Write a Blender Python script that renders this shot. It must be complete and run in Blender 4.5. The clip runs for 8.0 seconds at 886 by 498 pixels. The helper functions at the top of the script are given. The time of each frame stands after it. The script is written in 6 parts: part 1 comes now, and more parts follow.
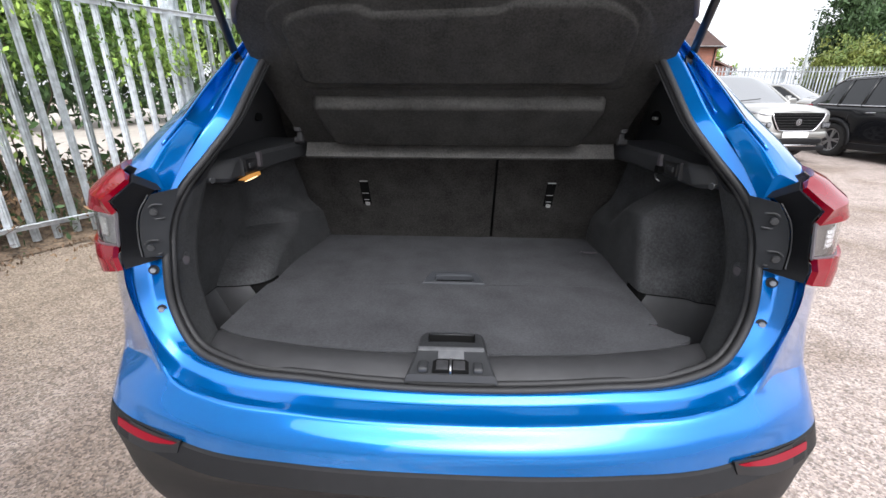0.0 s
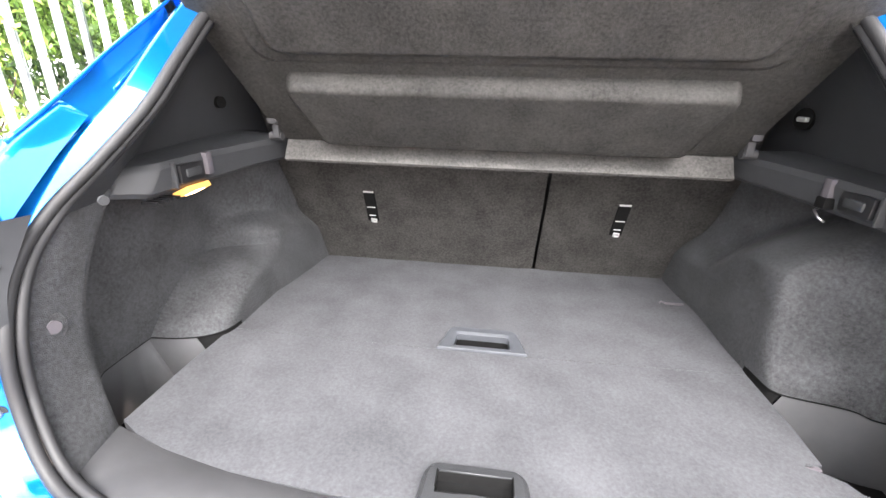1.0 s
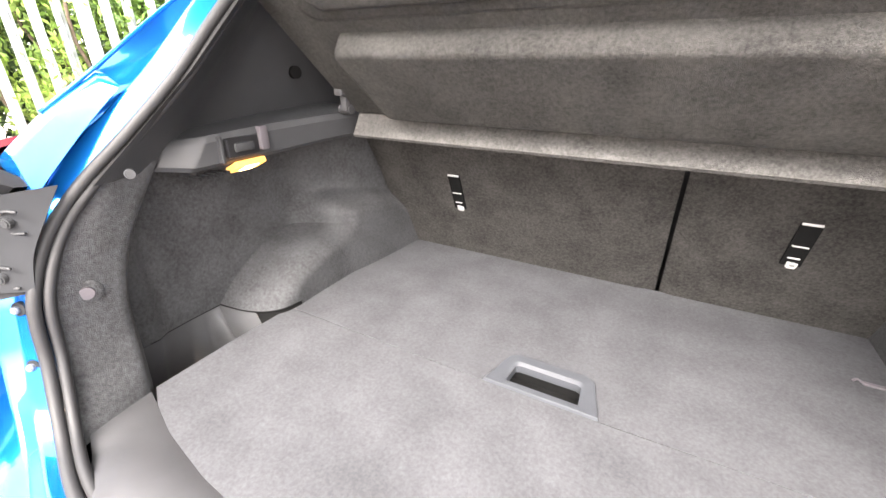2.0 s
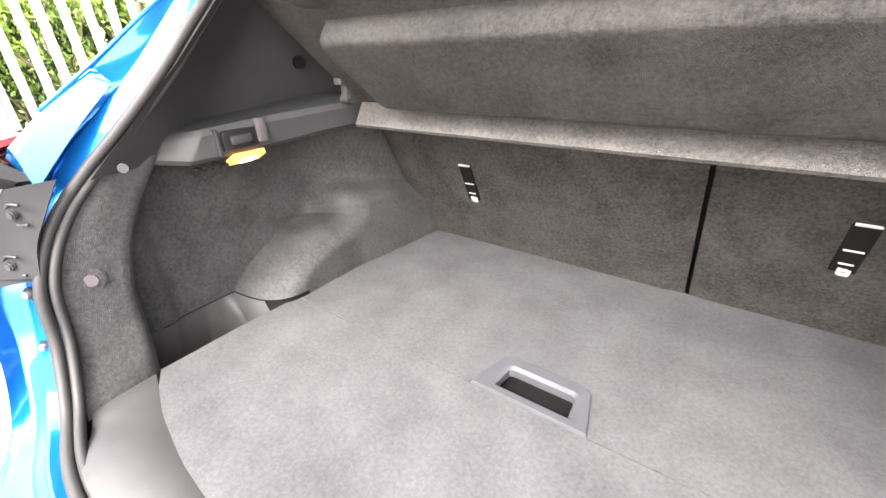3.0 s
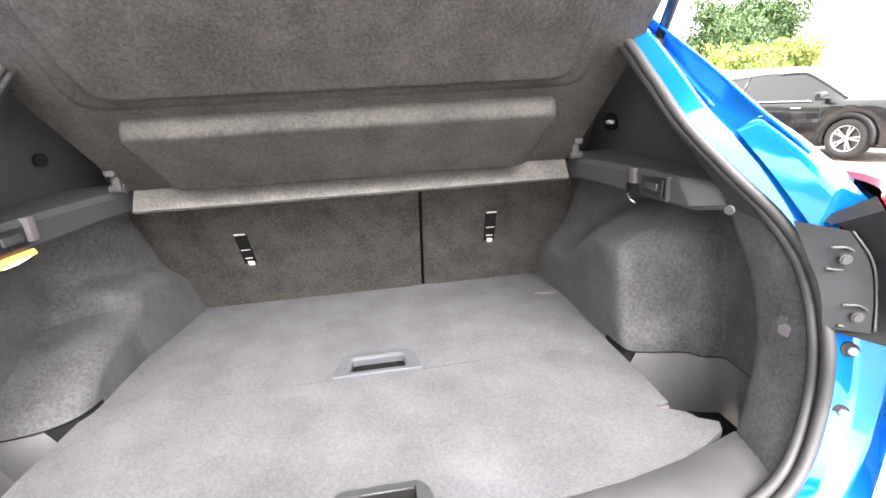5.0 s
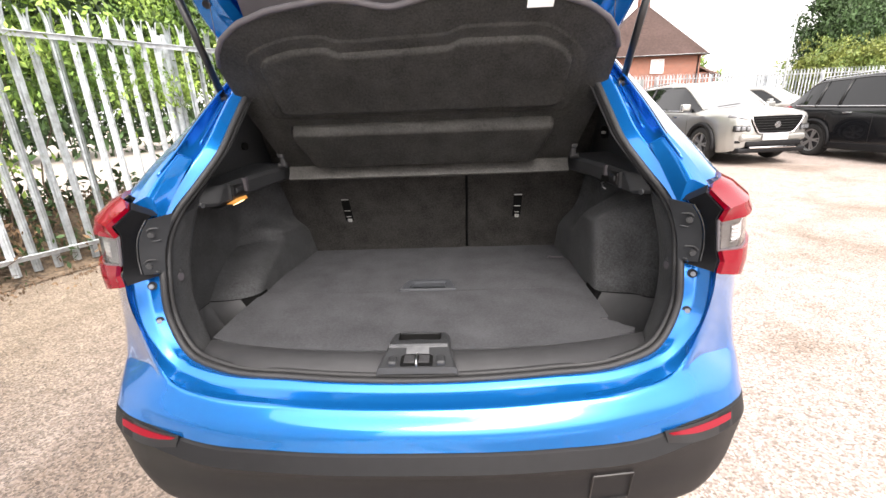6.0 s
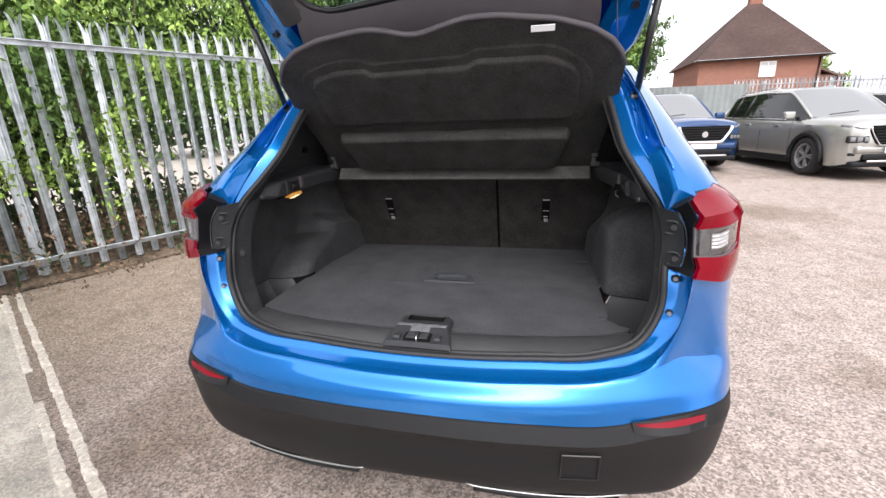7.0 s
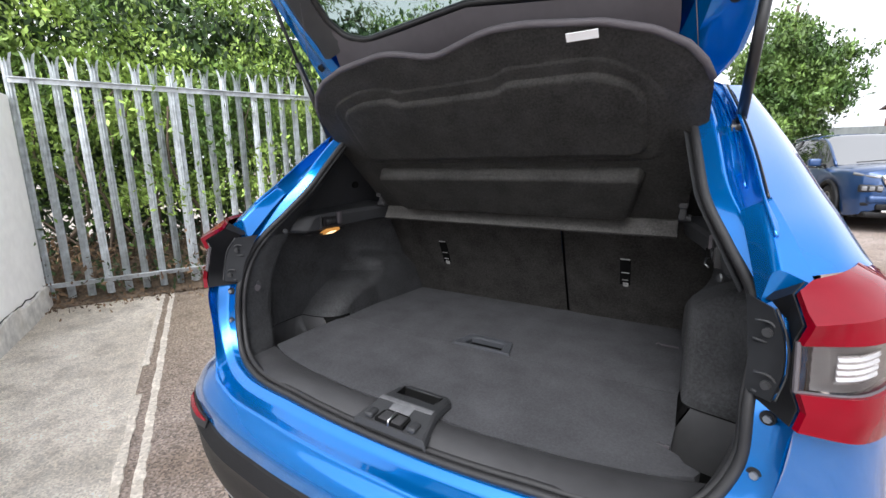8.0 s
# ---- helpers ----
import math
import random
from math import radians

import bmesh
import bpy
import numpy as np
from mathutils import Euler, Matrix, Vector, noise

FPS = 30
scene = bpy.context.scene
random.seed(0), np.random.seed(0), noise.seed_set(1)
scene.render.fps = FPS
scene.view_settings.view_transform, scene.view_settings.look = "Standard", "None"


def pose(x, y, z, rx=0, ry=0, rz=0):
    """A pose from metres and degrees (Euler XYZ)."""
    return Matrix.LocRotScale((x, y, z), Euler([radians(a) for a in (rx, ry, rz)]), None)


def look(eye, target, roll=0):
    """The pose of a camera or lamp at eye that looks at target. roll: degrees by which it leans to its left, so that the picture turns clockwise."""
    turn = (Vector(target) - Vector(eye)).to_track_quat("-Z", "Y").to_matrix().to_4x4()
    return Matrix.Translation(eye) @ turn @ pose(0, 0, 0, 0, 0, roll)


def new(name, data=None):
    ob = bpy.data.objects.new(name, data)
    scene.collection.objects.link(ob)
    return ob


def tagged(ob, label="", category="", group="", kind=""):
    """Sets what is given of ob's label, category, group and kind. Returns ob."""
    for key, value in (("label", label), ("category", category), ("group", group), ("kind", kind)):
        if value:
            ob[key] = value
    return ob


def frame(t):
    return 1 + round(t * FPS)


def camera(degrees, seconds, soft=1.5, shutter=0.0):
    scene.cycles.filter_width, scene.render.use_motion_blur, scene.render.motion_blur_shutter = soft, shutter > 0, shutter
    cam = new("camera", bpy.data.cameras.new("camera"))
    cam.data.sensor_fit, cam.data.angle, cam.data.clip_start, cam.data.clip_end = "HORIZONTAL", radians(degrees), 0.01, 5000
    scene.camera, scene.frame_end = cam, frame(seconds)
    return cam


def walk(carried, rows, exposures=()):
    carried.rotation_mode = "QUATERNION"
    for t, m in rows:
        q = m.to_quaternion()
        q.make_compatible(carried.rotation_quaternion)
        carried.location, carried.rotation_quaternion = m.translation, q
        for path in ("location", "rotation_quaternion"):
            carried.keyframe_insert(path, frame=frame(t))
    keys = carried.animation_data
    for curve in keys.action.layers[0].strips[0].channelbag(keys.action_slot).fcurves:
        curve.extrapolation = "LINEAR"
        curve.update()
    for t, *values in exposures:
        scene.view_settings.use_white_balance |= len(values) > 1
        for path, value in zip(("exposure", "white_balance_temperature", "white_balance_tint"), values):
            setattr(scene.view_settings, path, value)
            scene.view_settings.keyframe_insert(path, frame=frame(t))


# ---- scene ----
cam = camera(93.4, 8.0)
PATH = [
    (0, (0.013, -0.772, 1.351), (-0.069, 1.108, 0.673), 0.2),
    (0.5, (-0.004, -0.548, 1.312), (-0.05, 1.331, 0.63), 1.5),
    (1, (-0.005, -0.341, 1.331), (-0.223, 1.517, 0.622), 1.5),
    (1.5, (0.04, -0.203, 1.319), (-0.521, 1.555, 0.548), 1.2),
    (2.8, (0.193, -0.015, 1.317), (-0.925, 1.397, 0.448), -1.9),
    (3, (0.194, -0.008, 1.317), (-0.898, 1.418, 0.435), -2.5),
    (3.5, (0.152, -0.005, 1.303), (-0.618, 1.617, 0.422), -2.5),
    (4, (0.058, -0.012, 1.312), (-0.032, 1.817, 0.508), -2.9),
    (4.5, (0.035, -0.119, 1.324), (0.388, 1.732, 0.651), -3.8),
    (4.7, (0.038, -0.211, 1.324), (0.374, 1.665, 0.719), -3.8),
    (5.8, (0.102, -0.809, 1.37), (0.042, 1.095, 0.763), -2.5),
    (6, (0.107, -0.894, 1.375), (0.031, 1.008, 0.762), -2.2),
    (6.5, (0.164, -1.044, 1.383), (-0.035, 0.855, 0.789), -1.8),
    (7, (0.311, -1.028, 1.384), (-0.114, 0.839, 0.806), -1.8),
    (7.5, (0.489, -0.926, 1.378), (-0.222, 0.866, 0.853), -1.2),
    (8, (0.532, -0.679, 1.368), (-0.457, 0.981, 0.980), -0.5),
]
EXPO = [(0.0, 0.1, 6250, 12), (0.4, 0.25, 6150, 12), (0.7, 1.25, 6400, 12), (1.0, 2.3, 6550, 13), (1.5, 2.6, 6900, 14), (3.0, 2.7, 7000, 15), (3.5, 2.7, 7000, 15), (4.0, 3.2, 6950, 14), (4.7, 3.25, 6900, 14), (5.2, 2.0, 6750, 13),
        (5.8, 1.0, 6850, 14), (6.1, 0.5, 6900, 14), (6.6, 0.03, 6650, 14), (7.2, 0.05, 6400, 13), (8.0, 0.02, 6250, 12)]
walk(cam, [(t, look(eye, target, roll)) for t, eye, target, roll in PATH], EXPO)

# ---------------------------------------------------------------- world and light
world = bpy.data.worlds.new("overcast_sky")
scene.world = world
world.use_nodes = True
wn, wl = world.node_tree.nodes, world.node_tree.links
wn.clear()
sky = wn.new("ShaderNodeTexSky")
sky.sky_type = "NISHITA"
sky.sun_disc = False
SUN_EL, SUN_ROT = radians(50), radians(170)
sky.sun_elevation, sky.sun_rotation = SUN_EL, SUN_ROT
sky.air_density, sky.dust_density, sky.ozone_density = 1.0, 6.0, 1.0
grey = wn.new("ShaderNodeHueSaturation")
grey.inputs["Saturation"].default_value = 0.1
grey.inputs["Value"].default_value = 2.6
back = wn.new("ShaderNodeBackground")
back.inputs["Strength"].default_value = 0.185
out = wn.new("ShaderNodeOutputWorld")
wl.new(sky.outputs[0], grey.inputs["Color"])
cloud = wn.new("ShaderNodeMix")
cloud.data_type = "RGBA"
cloud.inputs["Factor"].default_value = 0.5
cloud.inputs["B"].default_value = (9.6, 9.8, 10.1, 1)
wl.new(grey.outputs[0], cloud.inputs["A"])
wl.new(cloud.outputs["Result"], back.inputs["Color"])
wl.new(back.outputs[0], out.inputs["Surface"])

sun_data = bpy.data.lights.new("sun", "SUN")
sun_data.energy, sun_data.angle, sun_data.color = 1.1, radians(30), (1.0, 0.97, 0.92)
sun = new("sun", sun_data)
sun.matrix_basis = look((0, 0, 0), (-math.sin(SUN_ROT) * math.cos(SUN_EL), -math.cos(SUN_ROT) * math.cos(SUN_EL), -math.sin(SUN_EL)))


# ---------------------------------------------------------------- materials
def material(name, color, rough=0.5, metal=0.0, vary=0.12, scale=40.0, big=3.0, bump=0.0, bump_scale=300.0, coat=0.0, spec=0.5,
             color2=None, mix_lo=0.45, mix_hi=0.6, sheen=0.0, rand=0.0, trans=0.0, ior=1.45, broad_w=1.0, island=0.0, felt=False):
    """A procedural surface: colour varied at two scales, with fine relief."""
    m = bpy.data.materials.new(name)
    m.use_nodes = True
    nt = m.node_tree
    n, l = nt.nodes, nt.links
    b = n["Principled BSDF"]
    b.inputs["Roughness"].default_value = rough
    b.inputs["Metallic"].default_value = metal
    b.inputs["Specular IOR Level"].default_value = spec
    b.inputs["Coat Weight"].default_value = coat
    b.inputs["Coat Roughness"].default_value = 0.04
    b.inputs["Sheen Weight"].default_value = sheen
    b.inputs["Transmission Weight"].default_value = trans
    b.inputs["IOR"].default_value = ior
    tc = n.new("ShaderNodeTexCoord")
    fine, broad = n.new("ShaderNodeTexNoise"), n.new("ShaderNodeTexNoise")
    fine.inputs["Scale"].default_value, fine.inputs["Detail"].default_value = scale, 5
    broad.inputs["Scale"].default_value, broad.inputs["Detail"].default_value = big, 4
    if felt:
        fine.inputs["Detail"].default_value, fine.inputs["Roughness"].default_value = 9, 0.8
    l.new(tc.outputs["Object"], fine.inputs["Vector"])
    l.new(tc.outputs["Object"], broad.inputs["Vector"])
    part_b, add = n.new("ShaderNodeMath"), n.new("ShaderNodeMath")
    part_b.operation, add.operation = "MULTIPLY", "MULTIPLY_ADD"
    part_b.inputs[1].default_value, add.inputs[1].default_value = broad_w, 2.0 - broad_w
    l.new(broad.outputs["Fac"], part_b.inputs[0])
    l.new(fine.outputs["Fac"], add.inputs[0])
    l.new(part_b.outputs[0], add.inputs[2])
    mr = n.new("ShaderNodeMapRange")
    mr.inputs["From Min"].default_value, mr.inputs["From Max"].default_value = 0.7, 1.3
    mr.inputs["To Min"].default_value, mr.inputs["To Max"].default_value = 1 - vary, 1 + vary
    l.new(add.outputs[0], mr.inputs["Value"])
    last = mr.outputs["Result"]
    if rand:
        oi = n.new("ShaderNodeObjectInfo")
        r2 = n.new("ShaderNodeMapRange")
        r2.inputs["To Min"].default_value, r2.inputs["To Max"].default_value = 1 - rand, 1 + rand
        l.new(oi.outputs["Random"], r2.inputs["Value"])
        mul = n.new("ShaderNodeMath")
        mul.operation = "MULTIPLY"
        l.new(last, mul.inputs[0])
        l.new(r2.outputs["Result"], mul.inputs[1])
        last = mul.outputs[0]
    if island:
        geo = n.new("ShaderNodeNewGeometry")
        r3 = n.new("ShaderNodeMapRange")
        r3.inputs["To Min"].default_value, r3.inputs["To Max"].default_value = 1 - island, 1 + island
        l.new(geo.outputs["Random Per Island"], r3.inputs["Value"])
        mul3 = n.new("ShaderNodeMath")
        mul3.operation = "MULTIPLY"
        l.new(last, mul3.inputs[0])
        l.new(r3.outputs["Result"], mul3.inputs[1])
        last = mul3.outputs[0]
    base = n.new("ShaderNodeMix")
    base.data_type = "RGBA"
    base.inputs["A"].default_value = (*color, 1)
    base.inputs["B"].default_value = (*(color2 or color), 1)
    patch = n.new("ShaderNodeMapRange")
    patch.inputs["From Min"].default_value, patch.inputs["From Max"].default_value = mix_lo, mix_hi
    l.new(broad.outputs["Fac"], patch.inputs["Value"])
    l.new(patch.outputs["Result"], base.inputs["Factor"])
    scaled = n.new("ShaderNodeVectorMath")
    scaled.operation = "SCALE"
    l.new(base.outputs["Result"], scaled.inputs[0])
    l.new(last, scaled.inputs["Scale"])
    l.new(scaled.outputs["Vector"], b.inputs["Base Color"])
    if bump:
        bn, bp = n.new("ShaderNodeTexNoise"), n.new("ShaderNodeBump")
        bn.inputs["Scale"].default_value, bn.inputs["Detail"].default_value = bump_scale, 3
        bp.inputs["Strength"].default_value, bp.inputs["Distance"].default_value = bump, 0.002
        l.new(tc.outputs["Object"], bn.inputs["Vector"])
        l.new(bn.outputs["Fac"], bp.inputs["Height"])
        l.new(bp.outputs["Normal"], b.inputs["Normal"])
    return m


PAINT = material("blue_metallic_paint", (0.001, 0.15, 0.5), 0.18, 0.66, vary=0.04, scale=900, coat=1.0, spec=0.2)
CLAD = material("black_textured_plastic", (0.0095, 0.0095, 0.0105), 0.5, vary=0.15, bump=0.25, bump_scale=900, spec=0.25)
TRIM = material("dark_grey_plastic", (0.029, 0.030, 0.032), 0.45, vary=0.1, bump=0.3, bump_scale=1200)
TRIM_LIGHT = material("mauve_grey_trim", (0.070, 0.063, 0.070), 0.6, vary=0.08, bump=0.2, bump_scale=900)
SILL = material("worn_sill_plastic", (0.037, 0.037, 0.039), 0.5, vary=0.15, scale=30, big=6, bump=0.3, bump_scale=1200)
GLOSS = material("black_gloss_plastic", (0.012, 0.012, 0.013), 0.3, vary=0.1)
RUBBER = material("black_rubber", (0.018, 0.018, 0.019), 0.6, vary=0.15, bump=0.1, bump_scale=500)
CARPET = material("grey_boot_carpet", (0.058, 0.059, 0.063), 0.95, vary=0.32, scale=170, big=9, broad_w=0.7, bump=0.5, bump_scale=1300, spec=0.1, felt=True)
SIDE_CARPET = material("dark_side_carpet", (0.031, 0.032, 0.034), 0.6, vary=0.95, scale=150, big=14, broad_w=0.5, bump=0.9, bump_scale=700, sheen=0.05, spec=0.45, felt=True)
SEAT = material("brown_grey_seat_felt", (0.070, 0.067, 0.0635), 0.95, vary=0.65, scale=160, big=14, broad_w=0.5, bump=0.7, bump_scale=1100, spec=0.1, felt=True)
SHELF = material("shelf_felt", (0.053, 0.051, 0.048), 0.55, vary=0.85, scale=170, big=14, broad_w=0.5, bump=0.9, bump_scale=700, spec=0.45, felt=True)
STEEL = material("bright_steel", (0.6, 0.6, 0.6), 0.3, 1.0)
DARK_STEEL = material("dark_steel", (0.06, 0.06, 0.064), 0.35, 0.7)
RED = material("red_lamp_lens", (0.16, 0.0008, 0.008), 0.06, vary=0.06, coat=0.15, spec=0.2)
LENS_CLEAR = material("clear_lens_plastic", (0.95, 0.95, 0.95), 0.03, vary=0.01, trans=1.0)
BOWL = material("bright_reflector", (0.8, 0.8, 0.81), 0.25, 0.7, vary=0.05)
SATIN = material("black_satin_plastic", (0.011, 0.011, 0.012), 0.45, vary=0.1, bump=0.1, bump_scale=900, spec=0.2)
# real black parts, and black put in for shade in gaps and recesses
BLACK = material("black_plastic_and_shade", (0.006, 0.006, 0.006), 0.9, spec=0.1)
SCREEN = material("glossy_windscreen_glass", (0.03, 0.033, 0.035), 0.04, vary=0.05, coat=1.0, spec=1.0, ior=2.4)
CLEAR = material("clear_lamp_lens", (0.2, 0.205, 0.215), 0.15, 0.2, vary=0.3, scale=120, coat=0.4)
WHITE = material("white_label", (0.8, 0.8, 0.8), 0.5, vary=0.03)
LABEL = material("pale_grey_label", (0.38, 0.38, 0.37), 0.5, vary=0.1)
GLASS_DARK = material("tinted_glass", (0.006, 0.007, 0.008), 0.03, vary=0.05, coat=0.2, spec=0.5)
TYRE = material("tyre_rubber", (0.02, 0.02, 0.02), 0.8, vary=0.2, bump=0.2)
ALLOY = material("alloy_wheel", (0.45, 0.45, 0.46), 0.35, 0.8)
CHROME = material("satin_chrome", (0.7, 0.7, 0.72), 0.18, 1.0)
SILVER = material("silver_paint", (0.36, 0.355, 0.335), 0.3, 0.6, vary=0.04, scale=900, coat=1.0)
NAVY = material("deep_blue_paint", (0.012, 0.05, 0.15), 0.3, 0.4, vary=0.04, scale=900, coat=1.0)
BLACKP = material("black_car_paint", (0.006, 0.0065, 0.008), 0.25, 0.0, vary=0.04, scale=900, coat=0.6, spec=0.3)
def stony(name, light, dark, chip, chip_scale, stain_lo, stain_hi, dirt=None, blotch=0.55):
    """Worn surface: stone chips set in a binder, with broad damp-looking stains."""
    m = bpy.data.materials.new(name)
    m.use_nodes = True
    n, l = m.node_tree.nodes, m.node_tree.links
    b = n["Principled BSDF"]
    b.inputs["Roughness"].default_value, b.inputs["Specular IOR Level"].default_value = 0.88, 0.3
    tc = n.new("ShaderNodeTexCoord")
    vor, big, mid = n.new("ShaderNodeTexVoronoi"), n.new("ShaderNodeTexNoise"), n.new("ShaderNodeTexNoise")
    vor.inputs["Scale"].default_value = chip_scale
    big.inputs["Scale"].default_value, big.inputs["Detail"].default_value, big.inputs["Distortion"].default_value = 0.55, 6, 0.6
    mid.inputs["Scale"].default_value, mid.inputs["Detail"].default_value = 9.0, 5
    for t in (vor, big, mid):
        l.new(tc.outputs["Object"], t.inputs["Vector"])
    stain = n.new("ShaderNodeMapRange")
    stain.inputs["From Min"].default_value, stain.inputs["From Max"].default_value = stain_lo, stain_hi
    l.new(big.outputs["Fac"], stain.inputs["Value"])
    c1 = n.new("ShaderNodeMix")
    c1.data_type = "RGBA"
    c1.inputs["A"].default_value, c1.inputs["B"].default_value = (*light, 1), (*dark, 1)
    l.new(stain.outputs["Result"], c1.inputs["Factor"])
    blot, where, c3 = n.new("ShaderNodeTexNoise"), n.new("ShaderNodeMapRange"), n.new("ShaderNodeMix")
    blot.inputs["Scale"].default_value, blot.inputs["Detail"].default_value, blot.inputs["Distortion"].default_value = 3.1, 9, 0.8
    blot.inputs["Roughness"].default_value = 0.65
    l.new(tc.outputs["Object"], blot.inputs["Vector"])
    where.inputs["From Min"].default_value, where.inputs["From Max"].default_value = 0.5, 0.68
    where.inputs["To Max"].default_value = blotch
    l.new(blot.outputs["Fac"], where.inputs["Value"])
    c3.data_type = "RGBA"
    c3.inputs["B"].default_value = (dark[0] * 0.62, dark[1] * 0.58, dark[2] * 0.54, 1)
    l.new(where.outputs["Result"], c3.inputs["Factor"])
    ground_col = c1.outputs["Result"]
    if dirt:
        normal, offset, width, soil = dirt
        dot, ragged, near = n.new("ShaderNodeVectorMath"), n.new("ShaderNodeMath"), n.new("ShaderNodeMapRange")
        dot.operation, ragged.operation = "DOT_PRODUCT", "MULTIPLY_ADD"
        dot.inputs[1].default_value = normal
        l.new(tc.outputs["Object"], dot.inputs[0])
        l.new(big.outputs["Fac"], ragged.inputs[0])
        ragged.inputs[1].default_value = width * 3.0
        l.new(dot.outputs["Value"], ragged.inputs[2])
        near.inputs["From Min"].default_value, near.inputs["From Max"].default_value = offset + width * 2.9, offset + width * 1.9
        l.new(ragged.outputs[0], near.inputs["Value"])
        c2 = n.new("ShaderNodeMix")
        c2.data_type = "RGBA"
        c2.inputs["B"].default_value = (*soil, 1)
        l.new(near.outputs["Result"], c2.inputs["Factor"])
        l.new(ground_col, c2.inputs["A"])
        ground_col = c2.outputs["Result"]
    l.new(ground_col, c3.inputs["A"])
    ground_col = c3.outputs["Result"]
    sep = n.new("ShaderNodeSeparateColor")
    l.new(vor.outputs["Color"], sep.inputs["Color"])
    tint, hue = n.new("ShaderNodeMix"), n.new("ShaderNodeMapRange")
    tint.data_type, tint.blend_type = "RGBA", "MULTIPLY"
    hue.inputs["From Min"].default_value, hue.inputs["From Max"].default_value = 0.35, 0.9
    hue.inputs["To Max"].default_value = 0.8 if chip > 0.25 else 0.25
    l.new(sep.outputs["Green"], hue.inputs["Value"])
    l.new(hue.outputs["Result"], tint.inputs["Factor"])
    l.new(ground_col, tint.inputs["A"])
    tint.inputs["B"].default_value = (0.93, 0.99, 1.05, 1)
    ground_col = tint.outputs["Result"]
    pits, pit_dark = n.new("ShaderNodeTexNoise"), n.new("ShaderNodeMapRange")
    pits.inputs["Scale"].default_value, pits.inputs["Detail"].default_value = 60.0, 6
    pits.inputs["Roughness"].default_value = 0.75
    l.new(tc.outputs["Object"], pits.inputs["Vector"])
    pit_dark.inputs["From Min"].default_value, pit_dark.inputs["From Max"].default_value = 0.34, 0.47
    pit_dark.inputs["To Min"].default_value = 0.62 if chip > 0.25 else 0.8
    l.new(pits.outputs["Fac"], pit_dark.inputs["Value"])
    chips = n.new("ShaderNodeMapRange")
    chips.inputs["To Min"].default_value, chips.inputs["To Max"].default_value = 1 - chip, 1 + chip
    l.new(sep.outputs["Red"], chips.inputs["Value"])
    wave = n.new("ShaderNodeMapRange")
    wave.inputs["From Min"].default_value, wave.inputs["From Max"].default_value = 0.3, 0.7
    wave.inputs["To Min"].default_value, wave.inputs["To Max"].default_value = 0.88, 1.12
    l.new(mid.outputs["Fac"], wave.inputs["Value"])
    mul = n.new("ShaderNodeMath")
    mul.operation = "MULTIPLY"
    l.new(chips.outputs["Result"], mul.inputs[0])
    l.new(wave.outputs["Result"], mul.inputs[1])
    mul2 = n.new("ShaderNodeMath")
    mul2.operation = "MULTIPLY"
    l.new(mul.outputs[0], mul2.inputs[0])
    l.new(pit_dark.outputs["Result"], mul2.inputs[1])
    sc_ = n.new("ShaderNodeVectorMath")
    sc_.operation = "SCALE"
    l.new(ground_col, sc_.inputs[0])
    l.new(mul2.outputs[0], sc_.inputs["Scale"])
    l.new(sc_.outputs["Vector"], b.inputs["Base Color"])
    bp = n.new("ShaderNodeBump")
    bp.inputs["Strength"].default_value, bp.inputs["Distance"].default_value = 0.6, 0.004
    l.new(vor.outputs["Distance"], bp.inputs["Height"])
    l.new(bp.outputs["Normal"], b.inputs["Normal"])
    return m


ASPHALT = stony("worn_asphalt", (0.325, 0.266, 0.232), (0.205, 0.158, 0.126), 0.5, 110.0, 0.5, 0.66, ((0.894, -0.447, 0), -3.5, 1.6, (0.26, 0.205, 0.155)), 0.36)
CONCRETE = stony("stained_concrete", (0.95, 0.885, 0.79), (0.58, 0.51, 0.41), 0.22, 120.0, 0.55, 0.76, None, 0.4)
EDGE_STONE = stony("pale_edging", (0.66, 0.6, 0.52), (0.38, 0.32, 0.26), 0.24, 60.0, 0.42, 0.6)
GALV = material("galvanised_steel", (0.54, 0.575, 0.60), 0.5, 0.15, vary=0.34, scale=18, big=5, rand=0.07)
WALL_PAINT = material("white_render", (0.92, 0.91, 0.89), 0.8, vary=0.06, scale=12, big=1.5, bump=0.3, bump_scale=60, color2=(0.86, 0.85, 0.83))
LEAF = material("green_leaves", (0.085, 0.165, 0.026), 0.5, vary=0.45, scale=5, big=1.3, color2=(0.25, 0.36, 0.07), mix_lo=0.42, mix_hi=0.6, island=0.4)
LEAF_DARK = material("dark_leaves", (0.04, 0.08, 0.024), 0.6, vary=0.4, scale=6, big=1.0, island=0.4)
BARK = material("bark", (0.12, 0.09, 0.065), 0.9, vary=0.4, bump=0.6, bump_scale=60)
LITTER = material("leaf_litter", (0.13, 0.095, 0.065), 0.9, vary=0.8, scale=30, big=7, bump=1.0, bump_scale=40)
BRICK = material("red_brick", (0.21, 0.088, 0.066), 0.9, vary=0.2, scale=8, big=0.6)
bt = BRICK.node_tree.nodes.new("ShaderNodeTexBrick")
for key, value in (("Color1", (0.27, 0.095, 0.06, 1)), ("Color2", (0.185, 0.07, 0.05, 1)), ("Mortar", (0.24, 0.16, 0.125, 1)), ("Scale", 1.0), ("Mortar Size", 0.011), ("Brick Width", 0.225), ("Row Height", 0.075)):
    bt.inputs[key].default_value = value
bmap = BRICK.node_tree.nodes.new("ShaderNodeMapping")
bmap.inputs["Rotation"].default_value = (radians(90), 0, 0)
bco = BRICK.node_tree.nodes.new("ShaderNodeTexCoord")
